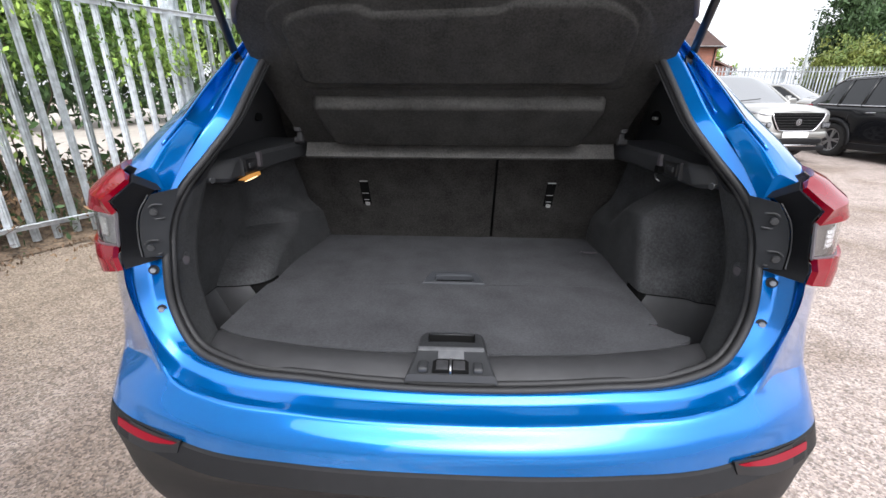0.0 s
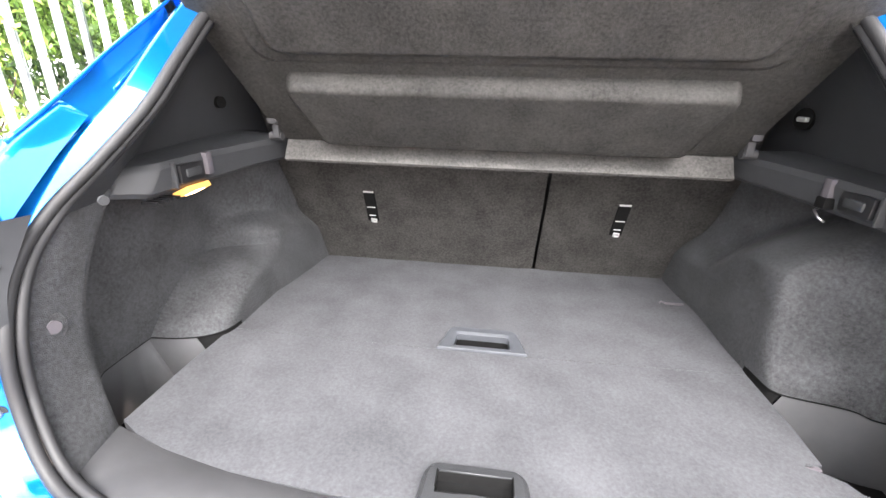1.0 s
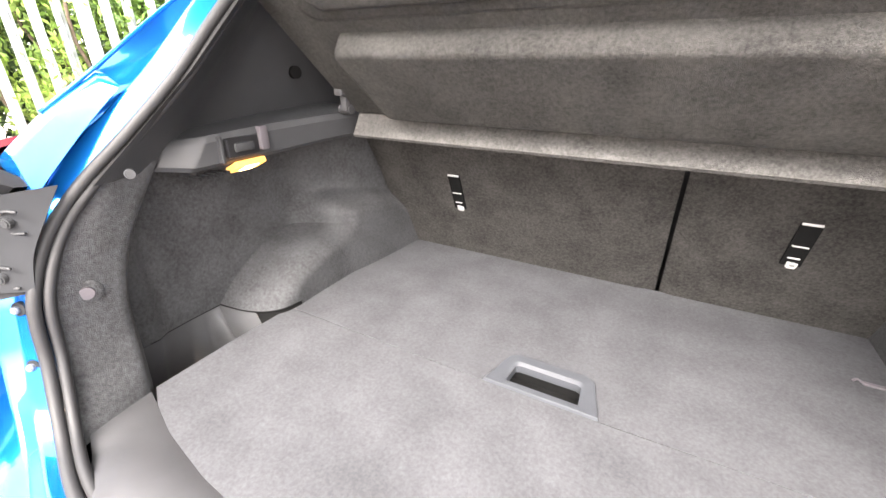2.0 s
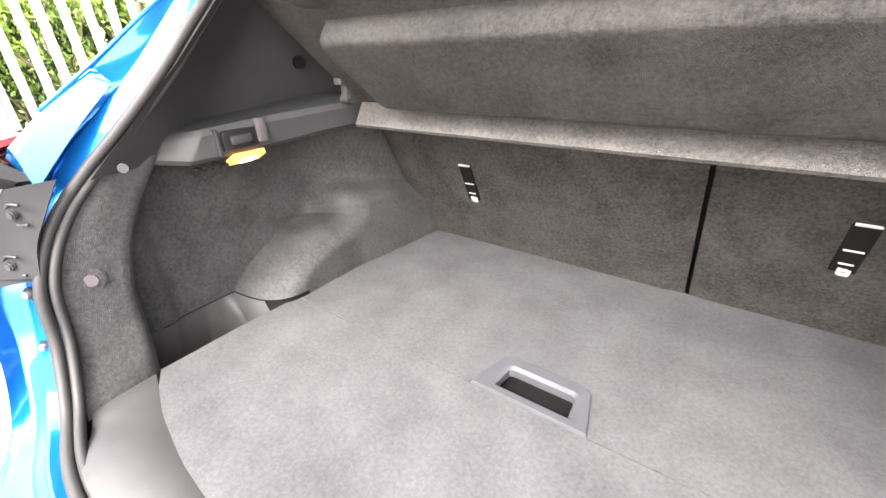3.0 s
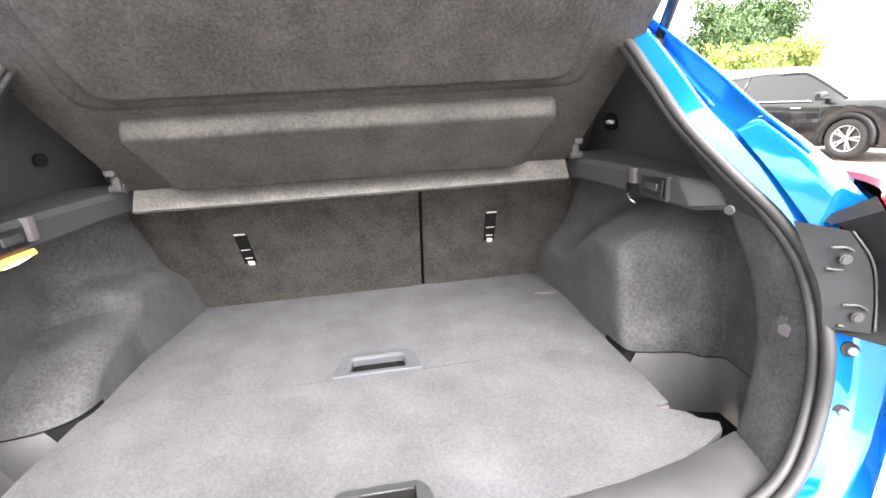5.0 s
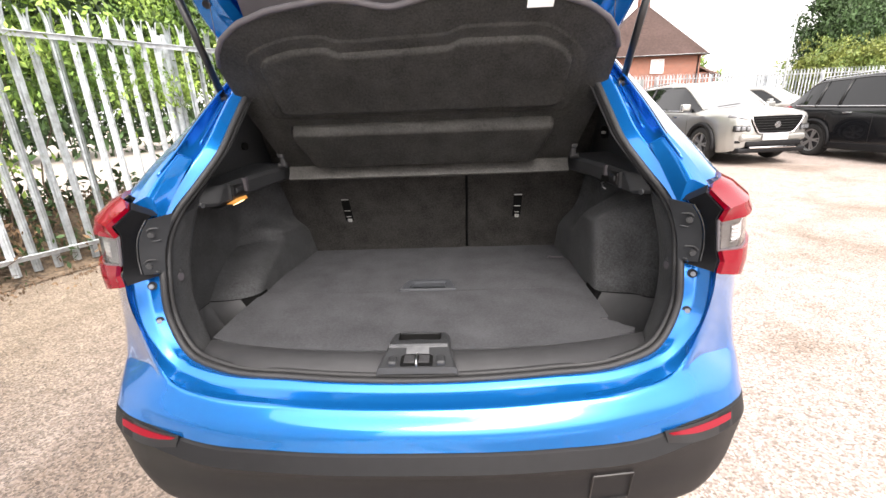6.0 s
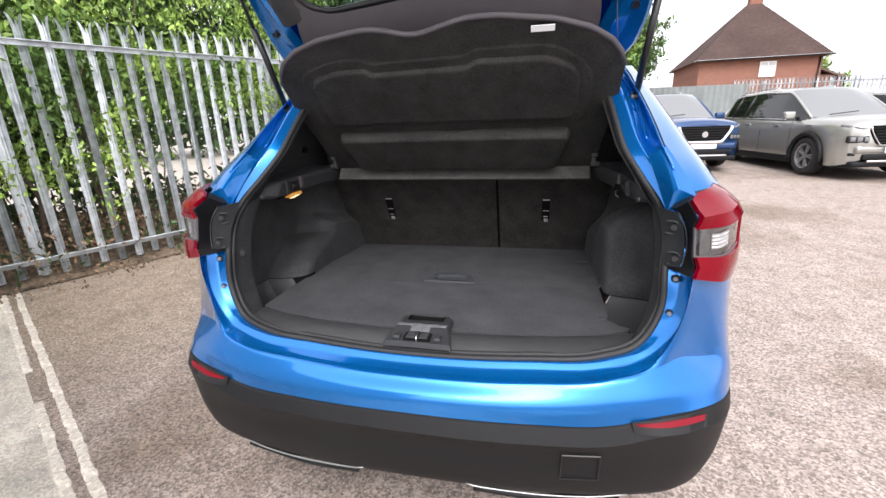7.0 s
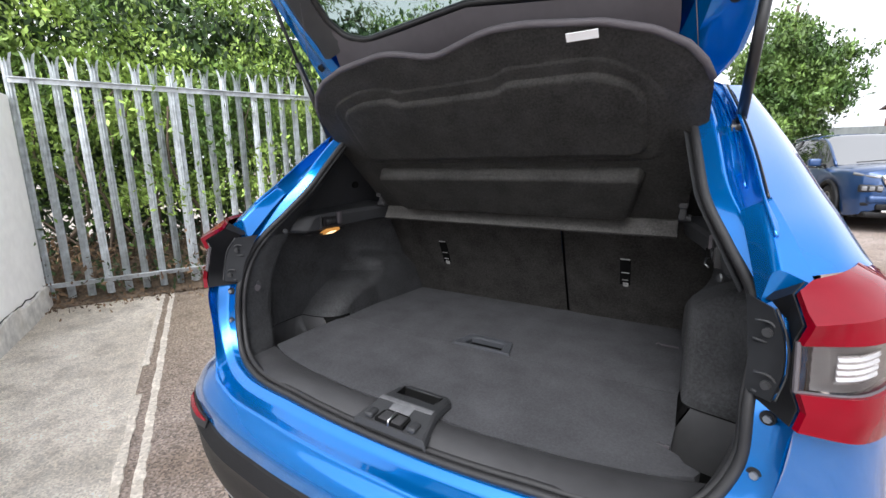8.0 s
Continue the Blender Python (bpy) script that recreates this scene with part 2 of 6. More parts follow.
BRICK.node_tree.links.new(bco.outputs["Object"], bmap.inputs["Vector"])
BRICK.node_tree.links.new(bmap.outputs["Vector"], bt.inputs["Vector"])
BRICK.node_tree.links.new(bt.outputs["Color"], BRICK.node_tree.nodes["Principled BSDF"].inputs["Base Color"])
TILE = material("brown_roof_tile", (0.13, 0.085, 0.075), 0.85, vary=0.25, scale=5, big=0.5)
FRAME_WHITE = material("white_upvc", (0.8, 0.8, 0.8), 0.4)

GLASS = bpy.data.materials.new("rear_window_glass")
GLASS.use_nodes = True
gb = GLASS.node_tree.nodes["Principled BSDF"]
gb.inputs["Base Color"].default_value = (0.35, 0.42, 0.4, 1)
gb.inputs["Roughness"].default_value = 0.02
gb.inputs["Transmission Weight"].default_value = 1.0
gb.inputs["IOR"].default_value = 1.45

LAMP = bpy.data.materials.new("warm_bulb")
LAMP.use_nodes = True
lb = LAMP.node_tree.nodes["Principled BSDF"]
lb.inputs["Base Color"].default_value = (0.25, 0.12, 0.03, 1)
lb.inputs["Emission Color"].default_value = (1.0, 0.45, 0.1, 1)
lb.inputs["Emission Strength"].default_value = 0.45


BULB = bpy.data.materials.new("bulb_core")
BULB.use_nodes = True
bb = BULB.node_tree.nodes["Principled BSDF"]
bb.inputs["Emission Color"].default_value = (1.0, 0.72, 0.35, 1)
bb.inputs["Emission Strength"].default_value = 2.2


# ---------------------------------------------------------------- mesh helpers
def V(*c):
    return Vector(c)


def spline(pts, n):
    """n points evenly spaced along a smooth curve through pts."""
    p = np.array(pts, float)
    if len(p) == 2:
        return p[0] + (p[1] - p[0]) * np.linspace(0, 1, n)[:, None]
    q = np.vstack([2 * p[0] - p[1], p, 2 * p[-1] - p[-2]])
    u = np.linspace(0, 1, 12, endpoint=False)[:, None]
    dense = []
    for i in range(len(p) - 1):
        a, b, c, d = q[i:i + 4]
        dense.append(0.5 * (2 * b + (c - a) * u + (2 * a - 5 * b + 4 * c - d) * u ** 2 + (3 * b - a - 3 * c + d) * u ** 3))
    dense = np.vstack([*dense, p[-1:]])
    s = np.r_[0, np.cumsum(np.linalg.norm(np.diff(dense, axis=0), axis=1))]
    w = np.linspace(0, s[-1], n)
    return np.stack([np.interp(w, s, dense[:, k]) for k in range(dense.shape[1])], 1)


def knot_spline(pts, per):
    """A smooth curve through pts with per steps between neighbours, so that curves with matching knots stay matched."""
    p = np.array(pts, float)
    first = p[1] * np.array([-1, 1, 1]) if abs(p[0][0]) < 1e-9 and p[1][0] > 0.05 else 2 * p[0] - p[1]
    last = p[-2] * np.array([-1, 1, 1]) if abs(p[-1][0]) < 1e-9 and p[-2][0] > 0.05 else 2 * p[-1] - p[-2]
    q = np.vstack([first, p, last])
    h = np.maximum(np.linalg.norm(np.diff(q, axis=0), axis=1), 1e-6)
    d = np.diff(q, axis=0) / h[:, None]
    m = (d[:-1] * h[1:, None] + d[1:] * h[:-1, None]) / (h[:-1] + h[1:])[:, None]
    u = np.linspace(0, 1, per, endpoint=False)[:, None]
    o = []
    for i in range(len(p) - 1):
        w = h[i + 1]
        o.append((2 * u ** 3 - 3 * u ** 2 + 1) * p[i] + (u ** 3 - 2 * u ** 2 + u) * w * m[i] + (3 * u ** 2 - 2 * u ** 3) * p[i + 1] + (u ** 3 - u ** 2) * w * m[i + 1])
    return np.vstack([*o, p[-1:]])


def loft(rows, per_u=6, per_v=5):
    """A smooth grid through rows of matched knots."""
    r = np.array([knot_spline(row, per_u) for row in rows])
    return np.stack([knot_spline(r[:, j], per_v) for j in range(r.shape[1])], 1)


def straight(rows, per_u=6):
    """A grid that is smooth along the rows and straight between them."""
    return np.array([knot_spline(row, per_u) for row in rows])


def grid_into(bm, g, flip=False, wrap=False):
    vs = [[bm.verts.new(p) for p in row] for row in g]
    for a, b in zip(vs[:-1], vs[1:]):
        ends = list(zip(a, a[1:] + a[:1], b, b[1:] + b[:1]))
        for p, q, r, s in ends if wrap else ends[:-1]:
            try:
                bm.faces.new((p, r, s, q) if flip else (p, q, s, r))
            except ValueError:
                pass
    return vs


def mirrored(g):
    return np.array(g) * np.array([-1, 1, 1])


def sheet(g, thick=0.0, flip=False, both=False):
    """A bmesh from a grid, given a thickness; both: with its mirror image in x."""
    bm = bmesh.new()
    grid_into(bm, g, flip)
    if both:
        grid_into(bm, mirrored(g), not flip)
    bmesh.ops.remove_doubles(bm, verts=bm.verts, dist=0.0004)
    if thick:
        bmesh.ops.solidify(bm, geom=bm.faces[:], thickness=thick)
    return bm


def tube_into(bm, path, radius, sides=8, closed=False, flat=1.0):
    p = [Vector(q) for q in path]
    rings = []
    n = len(p)
    side = None
    for i in range(n):
        a = p[(i - 1) % n] if closed else p[max(i - 1, 0)]
        b = p[(i + 1) % n] if closed else p[min(i + 1, n - 1)]
        t = (b - a).normalized()
        if side is None:
            side = t.cross(Vector((0, 0.3, 1)) if abs(t.z) < 0.9 else Vector((0, 1, 0.1)))
        side = (side - t * side.dot(t)).normalized()
        up = side.cross(t)
        r = radius[i] if hasattr(radius, "__len__") else radius
        rings.append([bm.verts.new(p[i] + side * math.cos(k * 2 * math.pi / sides) * r + up * math.sin(k * 2 * math.pi / sides) * r * flat) for k in range(sides)])
    pairs = list(zip(rings, rings[1:] + rings[:1])) if closed else list(zip(rings[:-1], rings[1:]))
    for a, b in pairs:
        for k in range(sides):
            bm.faces.new((a[k], a[(k + 1) % sides], b[(k + 1) % sides], b[k]))
    if not closed:
        bm.faces.new(rings[0][::-1])
        bm.faces.new(rings[-1])


def tube(path, radius, sides=8, closed=False, flat=1.0):
    bm = bmesh.new()
    tube_into(bm, path, radius, sides, closed, flat)
    return bm


def block(cx, cy, cz, sx, sy, sz, bevel=0.0, m=None, seg=2):
    bm = bmesh.new()
    bmesh.ops.create_cube(bm, size=1)
    bmesh.ops.scale(bm, vec=(sx, sy, sz), verts=bm.verts)
    if bevel:
        bmesh.ops.bevel(bm, geom=bm.edges[:], offset=bevel, segments=seg, profile=0.6, affect="EDGES")
    if m is not None:
        bmesh.ops.transform(bm, matrix=m, verts=bm.verts)
    bmesh.ops.translate(bm, vec=(cx, cy, cz), verts=bm.verts)
    return bm


def disc(centre, axis, r, depth, seg=20, r2=None, bevel=0.0):
    """A round button or drum, its axis along the given direction."""
    bm = bmesh.new()
    bmesh.ops.create_cone(bm, cap_ends=True, segments=seg, radius1=r, radius2=r if r2 is None else r2, depth=depth)
    if bevel:
        bmesh.ops.bevel(bm, geom=[e for e in bm.edges if len(e.link_faces) == 2 and e.calc_face_angle(0) > 0.7], offset=bevel, segments=2, affect="EDGES")
    bmesh.ops.transform(bm, matrix=Matrix.Translation(centre) @ Vector(axis).to_track_quat("Z", "Y").to_matrix().to_4x4(), verts=bm.verts)
    return bm


def prism(outline, depth, bevel=0.0, m=None):
    """A slab of the outline (x, y points, counter-clockwise), from z = 0 down to -depth."""
    bm = bmesh.new()
    top = [bm.verts.new((x, y, 0)) for x, y in outline]
    f = bm.faces.new(top)
    r = bmesh.ops.extrude_face_region(bm, geom=[f])
    bmesh.ops.translate(bm, vec=(0, 0, -depth), verts=[v for v in r["geom"] if isinstance(v, bmesh.types.BMVert)])
    bmesh.ops.recalc_face_normals(bm, faces=bm.faces)
    if bevel:
        bmesh.ops.bevel(bm, geom=bm.edges[:], offset=bevel, segments=2, profile=0.6, affect="EDGES")
    if m is not None:
        bmesh.ops.transform(bm, matrix=m, verts=bm.verts)
    return bm


def merge(*bms):
    o = bmesh.new()
    for b in bms:
        me = bpy.data.meshes.new("tmp")
        b.to_mesh(me)
        b.free()
        o.from_mesh(me)
        bpy.data.meshes.remove(me)
    return o


def mesh_of(name, bm, mat, smooth=True, angle=40):
    me = bpy.data.meshes.new(name)
    if smooth:
        for f in bm.faces:
            f.smooth = True
        for e in bm.edges:
            if len(e.link_faces) == 2 and e.calc_face_angle(0) > radians(angle):
                e.smooth = False
    bm.to_mesh(me)
    bm.free()
    me.materials.append(mat)
    return me


def part(name, bm, mat, parent, label="", smooth=True, angle=40):
    ob = new(name, mesh_of(name, bm, mat, smooth, angle))
    if parent is not None:
        ob.parent = parent
    return tagged(ob, label) if label else ob


def thing(name, label, category, group="", kind="", at=(0, 0, 0), turn=0):
    ob = new(name)
    ob.matrix_basis = pose(*at, 0, 0, turn)
    ob.empty_display_size = 0.2
    return tagged(ob, label, category, group, kind)


def setting(name, bm, mat, label, category, smooth=False):
    return tagged(part(name, bm, mat, None, "", smooth), label, category, "", "structure")


def smoothstep(a, b, x):
    t = np.clip((np.asarray(x, float) - a) / (b - a), 0, 1)
    return t * t * (3 - 2 * t)


# ---------------------------------------------------------------- ground and yard
def gz(y):
    """The height of the ground, which rises gently ahead."""
    d = min(y, 45.0) - 2.0
    return 0.0125 * (d + math.sqrt(d * d + 0.6))


def ground_sheet():
    xs = sorted({*np.r_[np.linspace(-8, 12, 41), np.linspace(-60, 60, 25), -900, -300, 300, 900].round(3)})
    ys = sorted({*np.r_[np.linspace(-4, 14, 37), np.linspace(-60, 80, 29), -900, -300, 300, 900].round(3)})
    return sheet([[(x, y, gz(y)) for x in xs] for y in ys])


setting("ground", ground_sheet(), ASPHALT, "worn pinkish-grey asphalt yard with exposed stone chips", "ground", True)

# the fence runs along U, the concrete apron's edge along E (plan directions)
F0 = Vector((-4.89, 0.81, 0))
U = Vector((1, 2, 0)).normalized()
NRM = Vector((-2, 1, 0)).normalized()
E0 = Vector((-1.31, -0.03, 0))
ED = Vector((2.14, -1.19, 0)).normalized()
EN = Vector((-1.19, -2.14, 0)).normalized()


def apron():
    bm = bmesh.new()
    g = []
    for a in np.linspace(-3.62, 3.0, 34):
        row = []
        for b in np.linspace(0.135, 1.10, 8):
            p = E0 + ED * float(a) + EN * float(b)
            row.append((p.x, p.y, gz(p.y) + 0.008))
        g.append(row)
    grid_into(bm, g)
    bmesh.ops.solidify(bm, geom=bm.faces[:], thickness=0.03)
    return bm


pavement = setting("pavement", apron(), CONCRETE, "stained pale concrete apron beside the white wall", "pavement")


def edging_stone(length, seed):
    rnd = random.Random(seed)
    bm = block(0, 0, 0, length + 0.004, 0.042, 0.04, 0.006)
    bmesh.ops.subdivide_edges(bm, edges=[e for e in bm.edges if e.calc_length() > 0.3], cuts=9)
    for v in bm.verts:
        v.co += Vector((rnd.uniform(-1, 1), rnd.uniform(-1, 1), rnd.uniform(-0.4, 0.4))) * 0.006
    return bm


EDGING = [mesh_of("edging_stone", edging_stone(0.44, k), EDGE_STONE, False) for k in range(4)]
for row_off in (0.035, 0.122):
    for k in range(15):
        p = E0 + ED * (-3.45 + 0.44 * k) + EN * row_off
        if random.random() < (0.14 if row_off < 0.1 else 0.05):
            continue
        st = new("edging_stone", EDGING[(k * 3 + int(row_off * 100)) % 4])
        st.parent = pavement
        st.matrix_basis = pose(p.x, p.y, gz(p.y) - (0.016 if row_off < 0.1 else 0.011), 0, 0, math.degrees(math.atan2(ED.y, ED.x)) + random.uniform(-0.6, 0.6))


def white_wall():
    a = E0 + ED * -3.50 + EN * 1.07
    b = E0 + ED * 1.6 + EN * 1.07
    mid = (a + b) / 2
    bm = block(0, 0, 0, (b - a).length, 0.22, 2.05, 0.01)
    bmesh.ops.transform(bm, matrix=pose(mid.x + EN.x * 0.11, mid.y + EN.y * 0.11, 1.0, 0, 0, math.degrees(math.atan2(ED.y, ED.x))), verts=bm.verts)
    return bm


wall = setting("wall_west", white_wall(), WALL_PAINT, "white rendered wall with a cracked grey plinth", "wall")


def wall_plinth():
    """A slightly proud footing with an uneven top edge."""
    rnd = random.Random(5)
    a = E0 + ED * -3.50 + EN * 1.07
    n = 60
    rows = []
    for dy, kz in ((0.004, 1.0), (0.020, 0.96), (0.024, 0.0)):
        rows.append([tuple(a + ED * (5.1 * k / n) - EN * (dy + rnd.uniform(0, 0.003)) + Vector((0, 0, (0.235 + 0.02 * math.sin(k * 0.7) + rnd.uniform(-0.008, 0.008)) * kz - 0.01))) for k in range(n + 1)])
    return sheet(np.array(rows), 0.004)


PLINTH = material("grimy_white_footing", (0.62, 0.6, 0.56), 0.9, vary=0.3, scale=14, big=3, bump=0.5, bump_scale=40, color2=(0.4, 0.37, 0.32), mix_lo=0.48, mix_hi=0.7)
part("plinth", wall_plinth(), PLINTH, wall, "grimy cracked footing of the wall", False)
crack_rnd = random.Random(8)
crack = [E0 + ED * (-3.50 + 0.1 * k) + EN * 1.066 + Vector((0, 0, 0.235 + crack_rnd.uniform(-0.012, 0.012))) for k in range(36)]
part("crack", tube(crack, 0.005, 5), BLACK, wall)


def yard_beyond():
    g = []
    for a in np.linspace(-14, 40, 28):
        row = []
        for b in np.linspace(1.9, 40, 16):
            p = F0 + U * float(a) + NRM * float(b)
            row.append((p.x, p.y, gz(p.y) + 0.02))
        g.append(row)
    return sheet(g)


PALE_GROUND = material("pale_concrete", (0.43, 0.39, 0.345), 0.9, vary=0.2, scale=4, big=0.5, color2=(0.35, 0.315, 0.275))
setting("road", yard_beyond(), PALE_GROUND, "pale concrete road beyond the fence", "road")


def litter_bank():
    rnd = np.random.default_rng(4)
    g = []
    for a in np.linspace(-3, 16, 100):
        row = []
        for b in np.linspace(-0.18, 1.95, 14):
            p = F0 + U * float(a) + NRM * float(b)
            h = 0.012 + 0.36 * math.sin(math.pi * np.clip((b + 0.15) / 2.1, 0, 1)) ** 2 + 0.09 * rnd.random() * (0 < b < 1.9)
            row.append((p.x, p.y, gz(p.y) + h))
        g.append(row)
    return sheet(g)


tagged(part("leaf_litter", litter_bank(), LITTER, None, "brown leaf litter and soil along the foot of the fence"), "", "leaf litter", "", "stuff")


# ---------------------------------------------------------------- palisade fence
def pale_mesh(height):
    """A corrugated steel pale with a three-pointed head."""
    w, d, t = 0.034, 0.016, 0.0025
    prof = [(-w, 0.0), (-w * 0.62, -d * 0.2), (-w * 0.3, -d), (0, -d * 0.75), (w * 0.3, -d), (w * 0.62, -d * 0.2), (w, 0.0)]
    tips = [0.02, 0.0, -0.09, -0.03, -0.09, 0.0, 0.02]
    shift = [-0.022, -0.012, 0, 0, 0, 0.012, 0.022]
    bm = bmesh.new()
    rows = []
    for z, k in ((0.0, 0), (height - 0.12, 0), (height - 0.05, 0.35), (height, 1)):
        rows.append([(x + s * k, y, z + tp * k) for (x, y), tp, s in zip(prof, tips, shift)])
    grid_into(bm, rows)
    bmesh.ops.solidify(bm, geom=bm.faces[:], thickness=t)
    return bm


PALE = mesh_of("pale", pale_mesh(2.33), GALV, False)
POST = mesh_of("post", merge(block(0, 0, 1.15, 0.10, 0.008, 2.3), block(0.0, 0.045, 1.15, 0.008, 0.09, 2.3), block(0, 0.09, 1.15, 0.10, 0.008, 2.3)), GALV, False)


def palisade(name, start, along, count, label, pitch=0.158, base=None, lean=0.0):
    fence = thing(name, label, "fence", kind="structure")
    ang = math.degrees(math.atan2(along.y, along.x))
    rnd = random.Random(count)
    for k in range(count):
        p = start + along * (k * pitch)
        z = gz(p.y) + 0.06
        ob = new("pale", PALE)
        ob.parent = fence
        ob.matrix_basis = pose(p.x, p.y, z + rnd.uniform(-0.01, 0.01), rnd.uniform(-0.5, 0.5), rnd.uniform(-0.4, 0.4) + lean, ang + rnd.uniform(-2, 2))
    for z in (0.21, 2.16):
        bm = bmesh.new()
        for k in range(0, count - 1, 17):
            n = min(17, count - 1 - k)
            a, b = start + along * (k * pitch), start + along * ((k + n) * pitch)
            for dz, dy, sy, sz in ((0, -0.021, 0.006, 0.048), (0.022, -0.042, 0.045, 0.006)):
                seg = block(0, dy, dz, (b - a).length, sy, sz)
                rise = math.degrees(math.atan2(gz(b.y) - gz(a.y), (b - a).length))
                bmesh.ops.transform(seg, matrix=pose((a.x + b.x) / 2, (a.y + b.y) / 2, (gz(a.y) + gz(b.y)) / 2 + z, 0, -rise, ang), verts=seg.verts)
                bm = merge(bm, seg)
        part("rail", bm, GALV, fence, "", False)
    for k in range(8, count, 17):
        p = start + along * (k * pitch) + Vector((-along.y, along.x, 0)) * 0.06
        ob = new("post", POST)
        ob.parent = fence
        ob.matrix_basis = pose(p.x, p.y, gz(p.y), 0, 0, ang)
    return fence


palisade("fence_side", F0 + U * -0.05, U, 92, "galvanised steel palisade fence with three-pointed pales", lean=0.0)
palisade("fence_far", Vector((9.5, 23.0, 0)), Vector((1, -0.06, 0)).normalized(), 150, "weathered steel palisade fence behind the parked cars")


def panel_fence():
    bm = bmesh.new()
    g = []
    for z in (0.0, 2.2):
        g.append([(-3 + k * 0.05, 22.2 + 0.02 * math.sin(k * math.pi / 2.5), gz(22) + z) for k in range(256)])
    grid_into(bm, g)
    bmesh.ops.solidify(bm, geom=bm.faces[:], thickness=0.004)
    return bm


GREY_SHEET = material("grey_steel_sheet", (0.36, 0.39, 0.39), 0.6, 0.05, vary=0.15, scale=3, big=0.6)
setting("fence_panels", panel_fence(), GREY_SHEET, "grey corrugated steel sheet fence across the yard", "fence")


# ---------------------------------------------------------------- plants
def leaf_cloud(bm, centres, per, spread, size, rnd):
    """Clumps of small pointed leaves round the given centres."""
    for c in centres:
        n = max(3, int(per * rnd.uniform(0.6, 1.4)))
        for off in rnd.normal(0, 1, (n, 3)) * np.array(spread):
            p = Vector(np.array(c) + off)
            s = size * rnd.uniform(0.6, 1.35)
            q = Euler(rnd.uniform(0, 6.28, 3)).to_matrix()
            a, b = q @ Vector((s, 0, 0)), q @ Vector((0, s * 0.42, s * 0.12))
            vs = [bm.verts.new(v) for v in (p - a, p + b - a * 0.1, p + a, p - b - a * 0.1)]
            bm.faces.new(vs)


def hedge():
    rnd = np.random.default_rng(11)
    bm = bmesh.new()
    upper, lower = [], []
    for k in range(860):
        a = rnd.uniform(-2.5, 15)
        z = rnd.choice([rnd.uniform(2.0, 3.9), rnd.uniform(1.5, 2.6), rnd.uniform(0.75, 2.2)], p=[0.42, 0.3, 0.28])
        b = rnd.uniform(0.25, 1.3) + max(0, z - 2.2) * 0.25
        if z < 1.62 and a > 2.4:
            continue
        p = F0 + U * float(a) + NRM * float(b)
        upper.append((p.x, p.y, gz(p.y) + z))
    leaf_cloud(bm, upper, 140, (0.17, 0.17, 0.1), 0.036, rnd)
    for k in range(90):
        a, b = rnd.uniform(-0.4, 5.5), rnd.uniform(-0.06, 0.2)
        p = F0 + U * float(a) + NRM * float(b)
        lower.append((p.x, p.y, gz(p.y) + rnd.uniform(0.55 if a < 2.2 else 1.6, 2.1)))
    leaf_cloud(bm, lower, 46, (0.09, 0.09, 0.1), 0.03, rnd)
    return bm


tagged(part("hedge_leaves", hedge(), LEAF, None, "bright green climbing leaves of an overgrown hedge behind the fence", False), "", "hedge", "", "stuff")


def undergrowth():
    rnd = np.random.default_rng(12)
    bm = bmesh.new()
    c = []
    for k in range(520):
        a, b = rnd.uniform(-2, 14), rnd.uniform(0.35, 1.7)
        p = F0 + U * float(a) + NRM * float(b)
        c.append((p.x, p.y, gz(p.y) + rnd.uniform(0.08, 0.62)))
    for k in range(230):
        a, b = rnd.uniform(-1.5, 12), rnd.uniform(0.0, 0.5)
        p = F0 + U * float(a) + NRM * float(b)
        c.append((p.x, p.y, gz(p.y) + rnd.uniform(0.03, 0.34)))
    leaf_cloud(bm, c, 26, (0.12, 0.12, 0.09), 0.035, rnd)
    # back leaves in the darker green paint the shade deep in the hedge
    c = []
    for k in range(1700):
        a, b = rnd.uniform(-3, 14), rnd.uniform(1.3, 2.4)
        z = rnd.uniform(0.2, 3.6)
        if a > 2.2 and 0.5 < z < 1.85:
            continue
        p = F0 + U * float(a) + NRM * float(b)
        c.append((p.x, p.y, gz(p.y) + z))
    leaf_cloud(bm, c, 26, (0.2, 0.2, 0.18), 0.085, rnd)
    return bm


tagged(part("undergrowth", undergrowth(), LEAF_DARK, None, "dark low ivy undergrowth, with darker leaves behind for the hedge's inner shade", False), "", "undergrowth", "", "stuff")


def far_trees():
    rnd = np.random.default_rng(16)
    bm = bmesh.new()
    c = []
    for k in range(2600):
        a, b = rnd.uniform(-14, 42), rnd.uniform(12.5, 16)
        p = F0 + U * float(a) + NRM * float(b)
        top = 6.2 + 1.5 * math.sin(a * 0.55) + 0.8 * math.sin(a * 1.7 + 1)
        c.append((p.x, p.y, gz(p.y) + rnd.uniform(0.5, top)))
    leaf_cloud(bm, c, 22, (0.4, 0.4, 0.34), 0.17, rnd)
    return bm


tagged(part("far_trees", far_trees(), LEAF_DARK, None, "dark green trees beyond the road behind the fence", False), "", "trees", "", "stuff")


def stems():
    rnd = np.random.default_rng(13)
    bm = bmesh.new()
    for k in range(22):
        a, b = rnd.uniform(-1, 2.6), rnd.uniform(0.2, 1.2)
        p = F0 + U * float(a) + NRM * float(b)
        pts = [Vector((p.x, p.y, gz(p.y)))]
        for j in range(5):
            pts.append(pts[-1] + Vector((rnd.normal(0, 0.16), rnd.normal(0, 0.16), rnd.uniform(0.3, 0.6))))
        r = rnd.uniform(0.008, 0.03)
        tube_into(bm, spline(pts, 12), list(np.linspace(r, r * 0.35, 12)), 6)
    return bm


